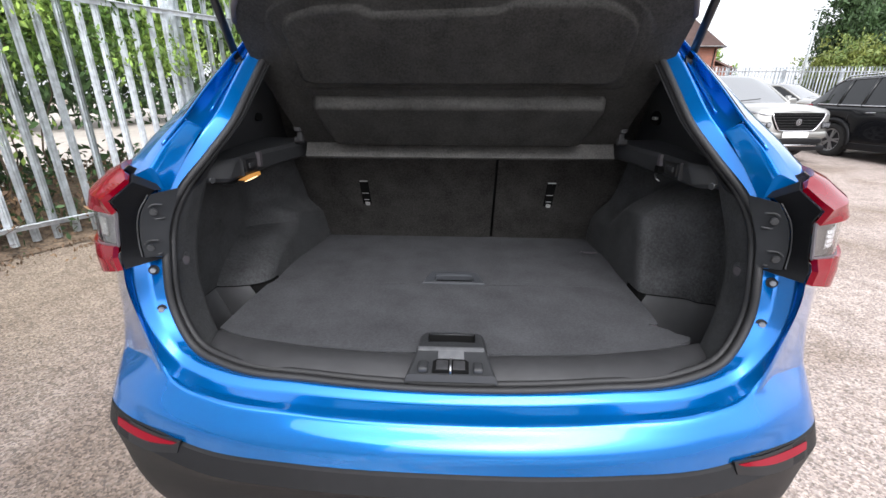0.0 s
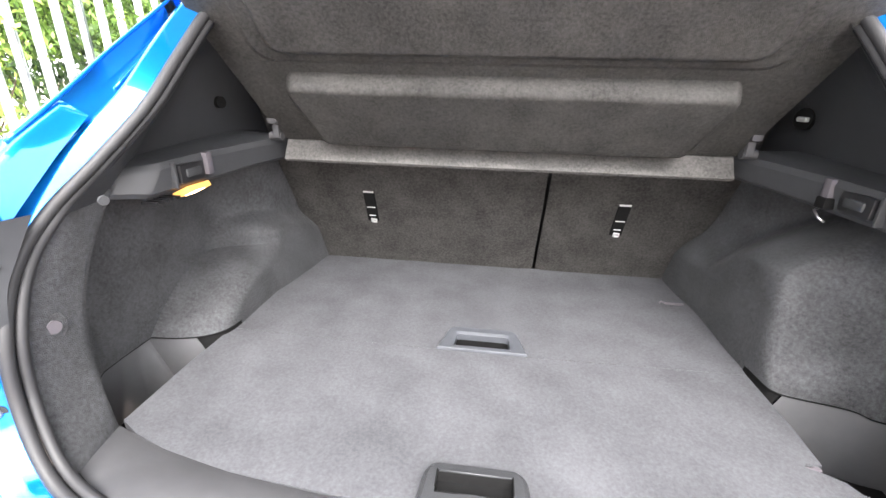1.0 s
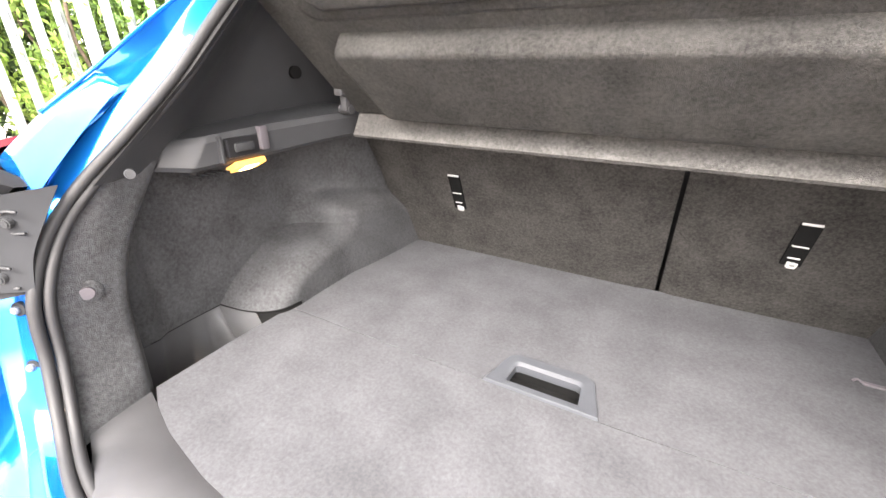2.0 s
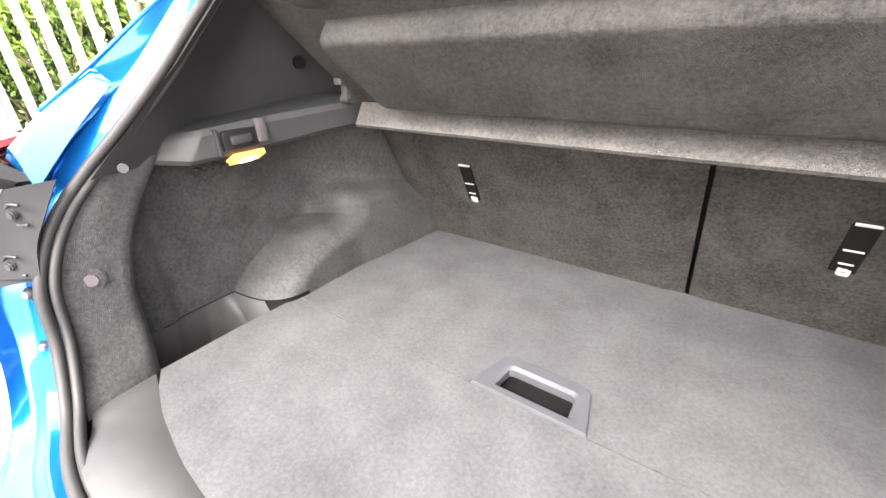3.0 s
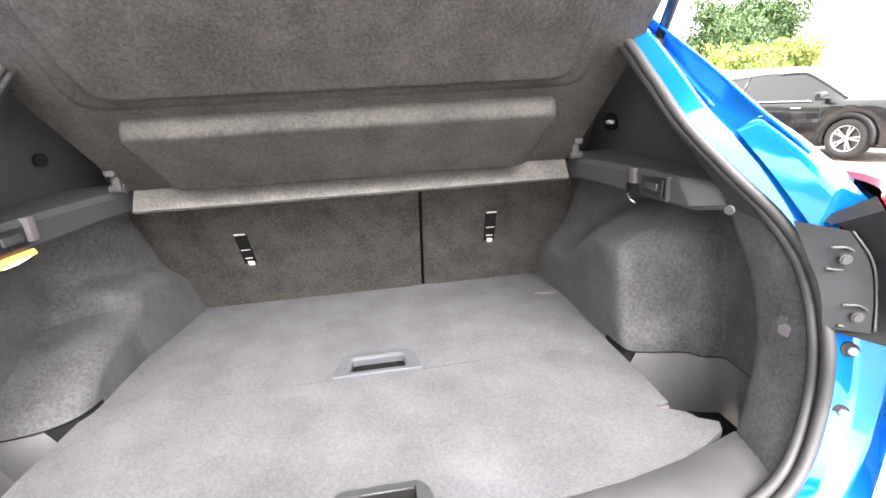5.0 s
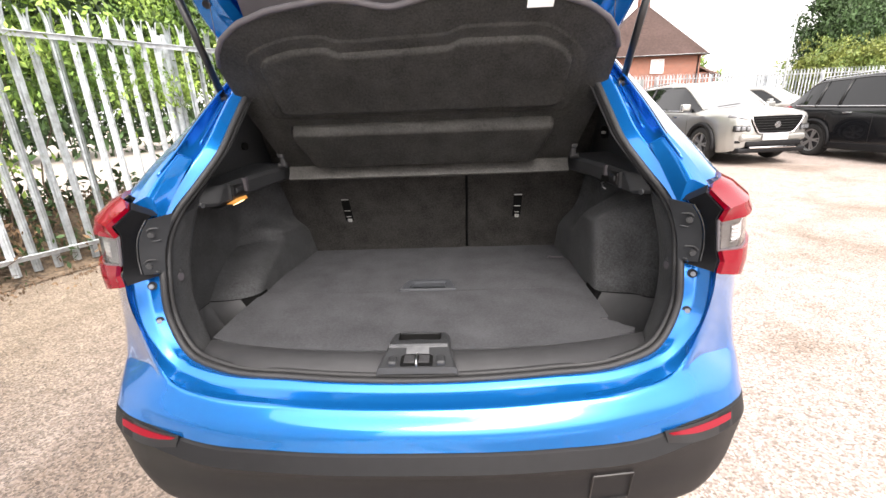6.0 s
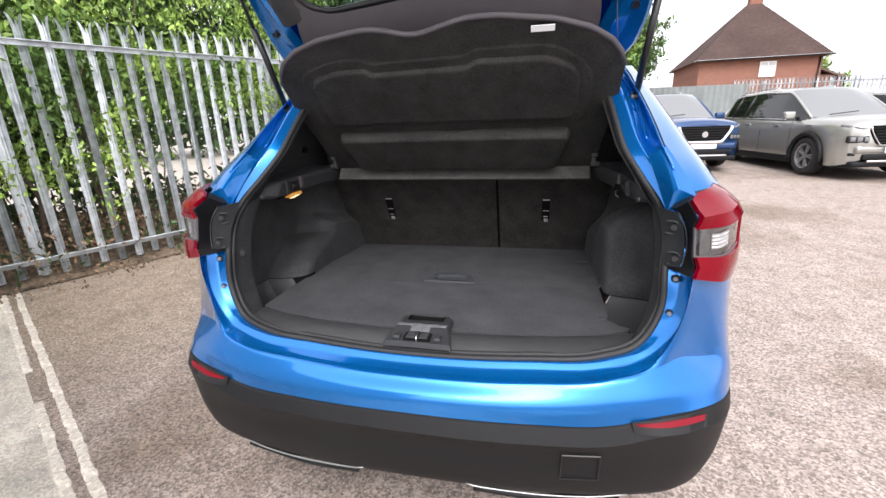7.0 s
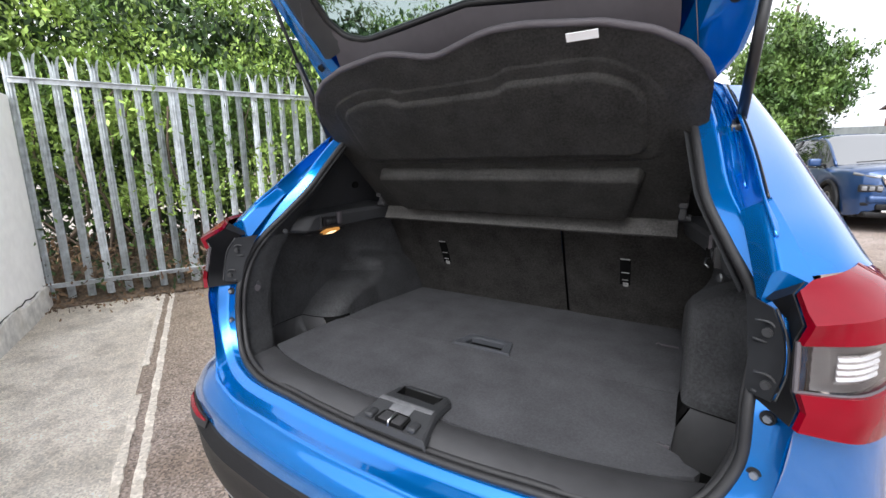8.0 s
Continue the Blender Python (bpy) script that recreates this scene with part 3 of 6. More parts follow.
def twigs():
    rnd = np.random.default_rng(17)
    bm = bmesh.new()
    for k in range(900):
        a, b = rnd.uniform(-2, 12), rnd.uniform(0.0, 1.2)
        p = F0 + U * float(a) + NRM * float(b)
        z = gz(p.y) + 0.05 + 0.33 * math.sin(math.pi * min(b / 2.1, 1)) ** 2 + rnd.uniform(0, 0.12)
        t, ln = rnd.uniform(0, 6.28), rnd.uniform(0.12, 0.5)
        d = Vector((math.cos(t) * ln, math.sin(t) * ln, rnd.uniform(-0.05, 0.22)))
        q = Vector((p.x, p.y, z))
        tube_into(bm, [q, q + d * 0.5 + Vector((0, 0, rnd.uniform(0, 0.05))), q + d], [0.005, 0.004, 0.002], 4)
    return bm


tagged(part("twigs", twigs(), BARK, None, "tangled dry brown twigs along the fence foot", False), "", "twigs", "", "stuff")


def dead_leaves():
    rnd = np.random.default_rng(15)
    bm = bmesh.new()
    c = []
    for k in range(1500):
        a, b = rnd.uniform(-2, 14), rnd.uniform(0.0, 1.7)
        p = F0 + U * float(a) + NRM * float(b)
        c.append((p.x, p.y, gz(p.y) + rnd.uniform(0.03, 0.5)))
    leaf_cloud(bm, c, 26, (0.13, 0.13, 0.08), 0.03, rnd)
    for k in range(800):
        a, b = rnd.uniform(-0.5, 9), rnd.normal(-0.05, 0.2)
        p = F0 + U * float(a) + NRM * float(b)
        leaf_cloud(bm, [(p.x, p.y, gz(p.y) + 0.02 + 0.25 * max(0, b))], 3, (0.1, 0.1, 0.006), 0.022, rnd)
    return bm


DEAD = material("dead_brown_leaves", (0.16, 0.105, 0.065), 0.9, vary=0.5, scale=8, big=2, color2=(0.26, 0.17, 0.1))
tagged(part("dead_leaves", dead_leaves(), DEAD, None, "dry brown leaves and twigs under the hedge", False), "", "dead leaves", "", "stuff")
tagged(part("hedge_stems", stems(), BARK, None, "brown woody stems and branches inside the hedge"), "", "stems", "", "stuff")


def make_tree(at, height, crown, leaf, mat, seed, label, low=0.3, n=420, per=30):
    rnd = np.random.default_rng(seed)
    tree = thing("tree", label, "tree", at=at)
    bm = bmesh.new()
    trunk = spline([(0, 0, 0), (0.1, 0.05, height * 0.3), (-0.05, 0.1, height * 0.55), (0, 0, height * 0.85)], 14)
    tube_into(bm, trunk, list(np.linspace(height * 0.028, height * 0.006, 14)), 8)
    tips = []
    for k in range(22):
        f = rnd.uniform(low, 0.8)
        base = Vector(trunk[int(f * 13)])
        ang = rnd.uniform(0, 6.28)
        ln = crown * rnd.uniform(0.5, 1.0) * (1.15 - 0.6 * f)
        tip = base + Vector((math.cos(ang) * ln, math.sin(ang) * ln, ln * rnd.uniform(0.2, 0.8)))
        tube_into(bm, spline([base, (base + tip) / 2 + Vector((0, 0, ln * 0.12)), tip], 7), list(np.linspace(height * 0.01, height * 0.002, 7)), 5)
        tips += [base.lerp(tip, q) for q in (0.5, 0.75, 1.0)]
    part("trunk", bm, BARK, tree)
    bm = bmesh.new()
    centres = []
    for k in range(n):
        t = tips[rnd.integers(len(tips))]
        centres.append(tuple(np.array(t) + rnd.normal(0, crown * 0.16, 3)))
    leaf_cloud(bm, centres, per, (crown * 0.07,) * 3, leaf, rnd)
    part("crown", bm, mat, tree, "", False)
    return tree


LEAF_MID = material("mid_green_leaves", (0.055, 0.115, 0.024), 0.5, vary=0.45, scale=3, big=0.9, color2=(0.125, 0.2, 0.045), mix_lo=0.42, mix_hi=0.6, island=0.45)
LEAF_YELLOW = material("yellow_green_leaves", (0.17, 0.2, 0.04), 0.55, vary=0.4, scale=2, big=0.6, color2=(0.1, 0.15, 0.035))
make_tree((3.0, 18.6, gz(18.6)), 7.2, 1.9, 0.085, LEAF_MID, 21, "leafy green tree standing behind the grey fence", 0.2, 1100, 42)
make_tree((41.3, 48, gz(48)), 13, 5.0, 0.2, LEAF_DARK, 22, "tall dark green conifer-like tree beyond the yard", 0.15, 1100, 40)
make_tree((46.5, 50, gz(50)), 14.5, 5.5, 0.2, LEAF_DARK, 23, "tall dark green tree beyond the yard", 0.15, 1000, 40)
make_tree((32.5, 38, gz(38)), 4.3, 3.6, 0.14, LEAF_YELLOW, 24, "broad yellow-green bush behind the far fence", 0.1, 800, 36)
make_tree((38, 38, gz(38)), 5.2, 4.0, 0.14, LEAF_YELLOW, 27, "broad yellow-green bush behind the far fence", 0.1, 800, 36)
make_tree((25, 46, gz(46)), 5.2, 2.6, 0.2, LEAF, 25, "small bright green tree beside the brick house", 0.15, 350, 26)


# ---------------------------------------------------------------- brick house and street lamp
BLIND = material("pale_window_blind", (0.55, 0.56, 0.56), 0.3, vary=0.1, scale=6, big=1.5, coat=0.6)


def house():
    h = thing("house", "red brick house with a brown hipped tile roof and chimney", "house", at=(17.0, 42.5, gz(42)), turn=-3)
    bx, by, ez, rz = 4.1, 4.2, 4.5, 9.0
    bm = bmesh.new()
    o = [(-bx, -by), (bx, -by), (bx, by), (-bx, by)]
    lo = [bm.verts.new((x, y, 0)) for x, y in o]
    hi = [bm.verts.new((x, y, ez)) for x, y in o]
    for k in range(4):
        bm.faces.new((lo[k], lo[(k + 1) % 4], hi[(k + 1) % 4], hi[k]))
    part("wall", bm, BRICK, h, "red brick wall", False)
    bm = bmesh.new()
    ov = 0.45
    e = [bm.verts.new((x * (1 + ov / bx), y * (1 + ov / by), ez - 0.1)) for x, y in o]
    r = [bm.verts.new((-0.1, 0, rz)), bm.verts.new((1.0, 0, rz))]
    bm.faces.new((e[0], e[1], r[1], r[0]))
    bm.faces.new((e[2], e[3], r[0], r[1]))
    bm.faces.new((e[1], e[2], r[1]))
    bm.faces.new((e[3], e[0], r[0]))
    bmesh.ops.solidify(bm, geom=bm.faces[:], thickness=0.15)
    part("roof", bm, TILE, h, "brown clay tile hipped roof", False)
    part("fascia", merge(block(0, -by - 0.46, ez - 0.1, 2 * bx + 0.95, 0.05, 0.11), block(bx + 0.46, 0, ez - 0.1, 0.05, 2 * by + 0.9, 0.11)), FRAME_WHITE, h, "", False)
    part("chimney", merge(block(0.6, 0.4, rz + 0.3, 0.9, 0.7, 2.0), block(0.6, 0.4, rz + 1.3, 1.05, 0.85, 0.18), disc((0.6, 0.4, rz + 1.55), (0, 0, 1), 0.16, 0.4, 12)), BRICK, h, "red brick chimney", False)
    wx, wz = 0.6, ez - 0.9
    bars = [block(wx + dx, -by - 0.04, wz, 0.07, 0.1, 1.1) for dx in (-0.5, 0, 0.5)] + [block(wx, -by - 0.04, wz + dz, 1.0, 0.1, 0.07) for dz in (-0.52, 0.2, 0.52)]
    w = part("window", merge(*bars), FRAME_WHITE, h, "white framed window", False)
    for dx in (-0.25, 0.25):
        part("pane", block(wx + dx, -by - 0.02, wz, 0.46, 0.03, 1.0), BLIND, w, "", False)
    part("gutter", tube([(-bx - 0.45, -by - 0.52, ez - 0.12), (bx + 0.45, -by - 0.52, ez - 0.12)], 0.055, 6), CLAD, h)
    part("drainpipe", tube([(bx - 0.2, -by - 0.06, 0), (bx - 0.2, -by - 0.06, ez - 0.2)], 0.05), CLAD, h)
    part("side_wing", block(bx + 1.3, 0.5, ez * 0.35, 2.6, 5, ez * 0.7), BRICK, h, "", False)
    g = [[(bx, -2.3, ez * 0.9), (bx + 2.9, -2.3, ez * 0.62)], [(bx, 3.2, ez * 0.9), (bx + 2.9, 3.2, ez * 0.62)]]
    part("wing_roof", sheet(np.array(g), 0.12), TILE, h, "", False)


house()

post = thing("street_lamp", "slim pale grey street lamp column", "street lamp", at=(21.0, 28.2, gz(28)))
part("column", tube([(0, 0, 0), (0, 0, 3.2), (0.05, 0, 5.7)], [0.08, 0.07, 0.05], 10), GREY_SHEET, post)
part("lantern", block(-0.12, 0, 5.72, 0.45, 0.16, 0.09, 0.03), GREY_SHEET, post)


# ---------------------------------------------------------------- cars: shared shell
def wheel_meshes(r, width, style):
    """Tyre and alloy rim, the axle along x, the outer face towards +x."""
    prof = [(-0.5, 0.66), (-0.5, 0.9), (-0.42, 0.975), (-0.25, 1.0), (0.25, 1.0), (0.42, 0.975), (0.5, 0.9), (0.5, 0.68), (0.42, 0.66)]
    seg = 40
    g = [[(x * width, q * r * math.cos(a), q * r * math.sin(a)) for a in np.linspace(0, 2 * math.pi, seg, endpoint=False)] for x, q in prof]
    bm = bmesh.new()
    grid_into(bm, g, wrap=True)
    tyre = mesh_of("wheel", bm, TYRE)
    bm = bmesh.new()
    ring = [(0.42, 0.67), (0.47, 0.655), (0.44, 0.62), (0.1, 0.6)]
    grid_into(bm, [[(x * width, q * r * math.cos(a), q * r * math.sin(a)) for a in np.linspace(0, 2 * math.pi, seg, endpoint=False)] for x, q in ring], wrap=True)
    hub = disc((width * 0.33, 0, 0), (1, 0, 0), 0.14 * r, width * 0.12, 18)
    spokes = []
    for k in range(style):
        a = k * 2 * math.pi / style
        for da in (-0.16, 0.16):
            sp = block(0, 0.37 * r, 0, width * 0.10, 0.52 * r, 0.085 * r, 0.004)
            bmesh.ops.transform(sp, matrix=Matrix.Translation((width * 0.34, 0, 0)) @ Matrix.Rotation(a + da, 4, "X"), verts=sp.verts)
            spokes.append(sp)
    rim = mesh_of("rim", merge(bm, hub, *spokes), ALLOY)
    dark = mesh_of("brake_disc", disc((width * 0.12, 0, 0), (1, 0, 0), 0.6 * r, 0.012, 30), DARK_STEEL)
    return tyre, rim, dark


def add_wheels(car, meshes, half_track, axles, r):
    tyre, rim, dark = meshes
    for y in axles:
        for sgn in (1, -1):
            w = new("wheel", tyre)
            w.parent = car
            w.matrix_basis = pose(sgn * half_track, y, r, 0, 0, 0 if sgn > 0 else 180)
            for nm, me in (("rim", rim), ("brake_disc", dark)):
                c = new(nm, me)
                c.parent = w


STN = [-0.5, -0.48, -0.44, -0.36, -0.2, 0.0, 0.15, 0.27, 0.36, 0.43, 0.475, 0.5]
HWF = [0.74, 0.86, 0.94, 0.985, 1, 1, 1, 0.995, 0.98, 0.94, 0.85, 0.66]
LOW = [0.5, 0.38, 0.3, 0.25, 0.22, 0.22, 0.22, 0.22, 0.22, 0.22, 0.26, 0.36]
BELT = [0.62, 0.64, 0.65, 0.645, 0.635, 0.625, 0.615, 0.607, 0.60, 0.588, 0.565, 0.51]


def shell_value(f, table):
    """A station table read smoothly at the fraction f of the length."""
    k = np.linspace(-0.02, 0.02, 5)
    return float(np.mean(np.interp(np.clip(f + k * (abs(f) < 0.47), -0.5, 0.5), STN, table)))


def lower_shell(L, W, H, axles, r, f0=-0.5, belt_add=0.0):
    """Sides and deck up to the waist, with wheel arches, from fraction f0 to the nose."""
    fs = np.unique(np.r_[np.linspace(f0, 0.5, 90), -0.48, 0.48][np.r_[np.linspace(f0, 0.5, 90), -0.48, 0.48] >= f0])
    g = []
    for f in fs:
        y = f * L
        hw = shell_value(f, HWF) * W / 2
        lo = shell_value(f, LOW)
        zb = shell_value(f, BELT) * H + belt_add
        for ax in axles:
            d = abs(y - ax)
            R = r + 0.055
            if d < R:
                lo = max(lo, r + math.sqrt(R * R - d * d))
        top = zb + 0.09
        lo = min(lo, zb - 0.2)
        g.append([(hw - 0.05, y, lo), (hw - 0.012, y, lo + (zb - lo) * 0.22), (hw - 0.004, y, lo + (zb - lo) * 0.45), (hw, y, lo + (zb - lo) * 0.7), (hw - 0.008, y, zb - 0.07), (hw - 0.035, y, zb - 0.015),
                  (hw * 0.9, y, zb + 0.02), (hw * 0.6, y, zb + 0.065), (hw * 0.3, y, top), (0, y, top + 0.004)])
    g = np.array(g)
    return g


def cabin_sections(L, W, H, f0, f_roof0, f_roof1, f_screen, waist):
    """Sections of the greenhouse from the waist to the roof."""
    g = []
    for f in np.linspace(f0, f_screen, 40):
        zb = shell_value(f, BELT) * H + waist
        hw = shell_value(f, HWF) * W / 2 - 0.03
        if f < f_roof0:
            k = smoothstep(f0, f_roof0, f) ** 0.8 if f_roof0 > f0 else 1
        elif f > f_roof1:
            k = 1 - ((f - f_roof1) / (f_screen - f_roof1)) ** 1.15
        else:
            k = 1.0
        zr = (H - 0.02 - 0.10 * abs(f + 0.12) * 2)
        zt = zb + 0.05 + (zr - zb - 0.05) * float(k)
        rw = 0.70 * W / 2 + (1 - float(k)) * 0.1
        y = f * L
        g.append([(hw, y, zb - 0.02), (hw - (hw - rw) * 0.5 * 0.9, y, zb + (zt - zb) * 0.5), (rw + 0.02, y, zb + (zt - zb) * 0.9), (rw - 0.06, y, zt), (rw * 0.5, y, zt + 0.025 * float(k)), (0, y, zt + 0.03 * float(k))])
    return np.array(g)


def glaze(car, cab, back=True):
    """Each window of a greenhouse by itself."""
    for sgn in (1, -1):
        for nm, a, b in (("quarter_window", 0, 10), ("rear_side_window", 10, 16), ("front_side_window", 16, 40)):
            part(nm, sheet(cab[a:b + 1, 0:3] * np.array([sgn, 1, 1]), 0, sgn < 0), GLASS_DARK, car, "dark tinted side window")
    both = lambda a, b: np.concatenate([cab[a:b, 2:], (cab[a:b, 2:] * np.array([-1, 1, 1]))[:, ::-1][:, 1:]], 1)
    part("windscreen", sheet(both(23, 40)), SCREEN, car, "dark windscreen")
    if back:
        part("rear_window", sheet(both(0, 5)), GLASS_DARK, car, "dark rear window")


def parked_car(label, paint, at, turn, L=4.6, W=1.84, H=1.69, chrome_v=False, group="parked cars", style=5):
    car = thing("parked_suv", label, "car", group, at=at, turn=turn)
    r = 0.36
    axles = (-L / 2 + 0.92, L / 2 - 0.93)
    g = lower_shell(L, W, H, axles, r)
    bm = sheet(g, 0, False, True)
    for row in (g[0], g[-1]):
        pts = list(row) + [tuple(p) for p in mirrored(row)[::-1][1:]]
        bm.faces.new([bm.verts.new(p) for p in pts])
    bmesh.ops.remove_doubles(bm, verts=bm.verts, dist=0.001)
    bmesh.ops.recalc_face_normals(bm, faces=bm.faces)
    body = part("body", bm, paint, car)
    cab = cabin_sections(L, W, H, -0.475, -0.34, 0.07, 0.255, 0.0)
    glaze(car, cab)
    roof = cab[3:24, 2:].copy()
    roof[..., 2] += 0.012
    roof[:, 0, 0] += 0.012
    part("roof", sheet(roof, 0.02, True, True), paint, car)
    for sgn in (1, -1):
        for k0, k1 in ((23, 39), (9, 10), (15, 16)):
            if k0 == 23:
                path = [cab[j][2] * np.array([sgn, 1, 1]) for j in range(k0, k1 + 1, 2)]
            else:
                path = [cab[k0][c] * np.array([sgn, 1, 1]) + np.array([sgn * 0.004, 0, 0]) for c in (0, 1, 2)]
            part("pillar", tube(path, 0.028, 6), paint if k0 == 23 else GLOSS, car)
        part("rear_pillar", sheet((cab[0:6, 0:4] + np.array([0.006, -0.006, 0.004])) * np.array([sgn, 1, 1]), 0, sgn > 0), paint, car)
        part("roof_rail", tube([cab[j][3] * np.array([sgn, 1, 1]) + np.array([0, 0, 0.045]) for j in range(4, 23, 3)], 0.016, 6), CHROME, car)
        part("window_trim", tube([cab[j][0] * np.array([sgn, 1, 1]) + np.array([sgn * 0.012, 0, 0.02]) for j in range(3, 34, 3)], 0.012, 6), CHROME, car)
        ym = 0.2 * L
        mir = part("wing_mirror", block(sgn * (W / 2 + 0.09), ym - 0.02, shell_value(0.2, BELT) * H + 0.09, 0.2, 0.12, 0.15, 0.04, seg=3), paint, car)
        part("mirror_arm", block(sgn * (W / 2 - 0.01), ym, shell_value(0.2, BELT) * H + 0.05, 0.12, 0.06, 0.04, 0.01), GLOSS, mir)
        hl = spline([(sgn * 0.50 * W / 2, L / 2 + 0.005, 0.5 * H + 0.02), (sgn * 0.72 * W / 2, L / 2 - 0.06, 0.5 * H + 0.045), (sgn * 0.90 * W / 2, L / 2 - 0.25, 0.51 * H + 0.075)], 10)
        part("running_lamp", tube(hl, list(np.linspace(0.016, 0.026, 10)), 8), CLEAR, car, "slim clear running lamp")
        tilt = pose(0, 0, 0, 0, 0, -sgn * 24)
        lamp = part("headlamp", block(sgn * 0.70 * W / 2, L / 2 - 0.085, 0.70, 0.30, 0.13, 0.13, 0.035, m=tilt, seg=3), GLOSS, car, "dark bezelled headlamp")
        for k in range(3):
            part("lens", block(sgn * (0.70 * W / 2 + (k - 1) * 0.085), L / 2 - 0.022 - (k - 1) * 0.038, 0.70, 0.07, 0.03, 0.075, 0.012, m=tilt), CLEAR, lamp)
        part("fog_lamp", block(sgn * 0.70 * W / 2, L / 2 - 0.07, 0.44, 0.20, 0.06, 0.06, 0.02, m=tilt), CLAD, car)
        part("tail_lamp", block(sgn * 0.82 * W / 2, -L / 2 + 0.12, 0.6 * H, 0.26, 0.2, 0.16, 0.04), RED, car, "red tail lamp")
        for ax in axles:
            arc = [(sgn * (shell_value(ax / L, HWF) * W / 2 - 0.01), ax + (r + 0.06) * math.cos(a), r + (r + 0.06) * math.sin(a)) for a in np.linspace(-0.25, math.pi + 0.25, 22)]
            part("arch_trim", tube(arc, 0.046, 8), CLAD, car)
        part("sill", block(sgn * (W / 2 - 0.035), 0, 0.27, 0.06, L * 0.44, 0.14, 0.02), CLAD, car)
        for fy in (-0.14, 0.09):
            part("door_handle", block(sgn * (W / 2 + 0.006), fy * L, shell_value(fy, BELT) * H - 0.13, 0.03, 0.2, 0.03, 0.01), CHROME, car)
        for fy in (-0.24, -0.03, 0.19):
            y = fy * L
            part("door_seam", tube([(sgn * (W / 2 - 0.012), y, 0.38), (sgn * (W / 2 + 0.0005), y, 0.8), (sgn * (W / 2 - 0.02), y, shell_value(fy, BELT) * H - 0.02)], 0.004, 5), GLOSS, car)
    nose = L / 2
    out = [(-0.50, 0.93), (-0.53, 0.84), (-0.40, 0.63), (-0.34, 0.60), (0.34, 0.60), (0.40, 0.63), (0.53, 0.84), (0.50, 0.93)]
    face = prism(out, 0.12, 0.015, Matrix.Translation((0, nose + 0.03, 0)) @ Matrix.Rotation(radians(90), 4, "X") @ Matrix.Diagonal((1, 1, -1, 1)))
    grille = part("grille", face, BLACK, car, "black mesh front grille", False)
    for k in range(6):
        z = 0.64 + k * 0.05
        part("grille_bar", block(0, nose + 0.034, z, 0.72 + (z - 0.63) * 1.05, 0.014, 0.012), GLOSS, grille)
    v = [(-0.53, nose + 0.02, 0.92), (-0.50, nose + 0.03, 0.82), (-0.37, nose + 0.04, 0.63), (-0.30, nose + 0.04, 0.60), (0.30, nose + 0.04, 0.60), (0.37, nose + 0.04, 0.63), (0.50, nose + 0.03, 0.82), (0.53, nose + 0.02, 0.92)]
    part("grille_surround", tube(spline(v, 30), 0.04 if chrome_v else 0.011, 8), CHROME, car, "chrome V-shaped grille trim")
    part("emblem", disc((0, nose + 0.045, 0.76), (0, 1, 0), 0.062, 0.02, 20), CHROME, car)
    part("lower_grille", block(0, nose - 0.05, 0.40, 1.15, 0.2, 0.10, 0.03), CLAD, car)
    part("air_dam", block(0, nose - 0.10, 0.27, 1.42, 0.24, 0.10, 0.04, seg=3), CLAD, car)
    part("skid_plate", block(0, nose - 0.03, 0.325, 1.0, 0.16, 0.045, 0.02), CHROME, car, "silver skid plate")
    part("bumper", block(0, nose - 0.09, 0.52, 1.36, 0.22, 0.14, 0.06, seg=4), paint, car)
    part("number_plate", block(0, nose + 0.05, 0.525, 0.52, 0.012, 0.11, 0.003), WHITE, car, "blank white number plate")
    part("windscreen_wiper", tube([(0.5, 0.275 * L, 0.6 * H + 0.11), (-0.1, 0.245 * L, 0.6 * H + 0.16)], 0.01, 5), GLOSS, car)
    part("underbody", block(0, 0, 0.3, W * 0.84, L * 0.9, 0.2), CLAD, car)
    add_wheels(car, wheel_meshes(r, 0.22, style), W / 2 - 0.12, axles, r)
    return car


SUV = {"L": 4.6, "W": 1.82, "H": 1.70}
parked_car("silver SUV with black grille and alloy wheels, parked", SILVER, (6.2, 10.2, gz(9.5)), 186, **SUV)
parked_car("deep blue SUV with chrome grille surround, parked", NAVY, (3.4, 11.3, gz(11)), 188, chrome_v=True, **SUV)
parked_car("black SUV with chrome window trim, parked", BLACKP, (9.2, 7.9, gz(8.5)), 187, chrome_v=True, **SUV)
parked_car("silver estate car with dark windows, parked behind", SILVER, (12.4, 17.2, gz(16)), 205, L=4.5, W=1.8, H=1.6)


# ---------------------------------------------------------------- the blue car with its open boot
car = thing("blue_suv", "bright blue compact SUV with its tailgate raised and boot empty", "car")


def gy(z):
    """How far forward the boot opening lies at a height."""
    return float(np.interp(z, [0.70, 0.80, 0.90, 1.0, 1.1, 1.2, 1.45, 1.7], [-0.08, -0.03, 0.03, 0.06, 0.11, 0.20, 0.42, 0.60]))


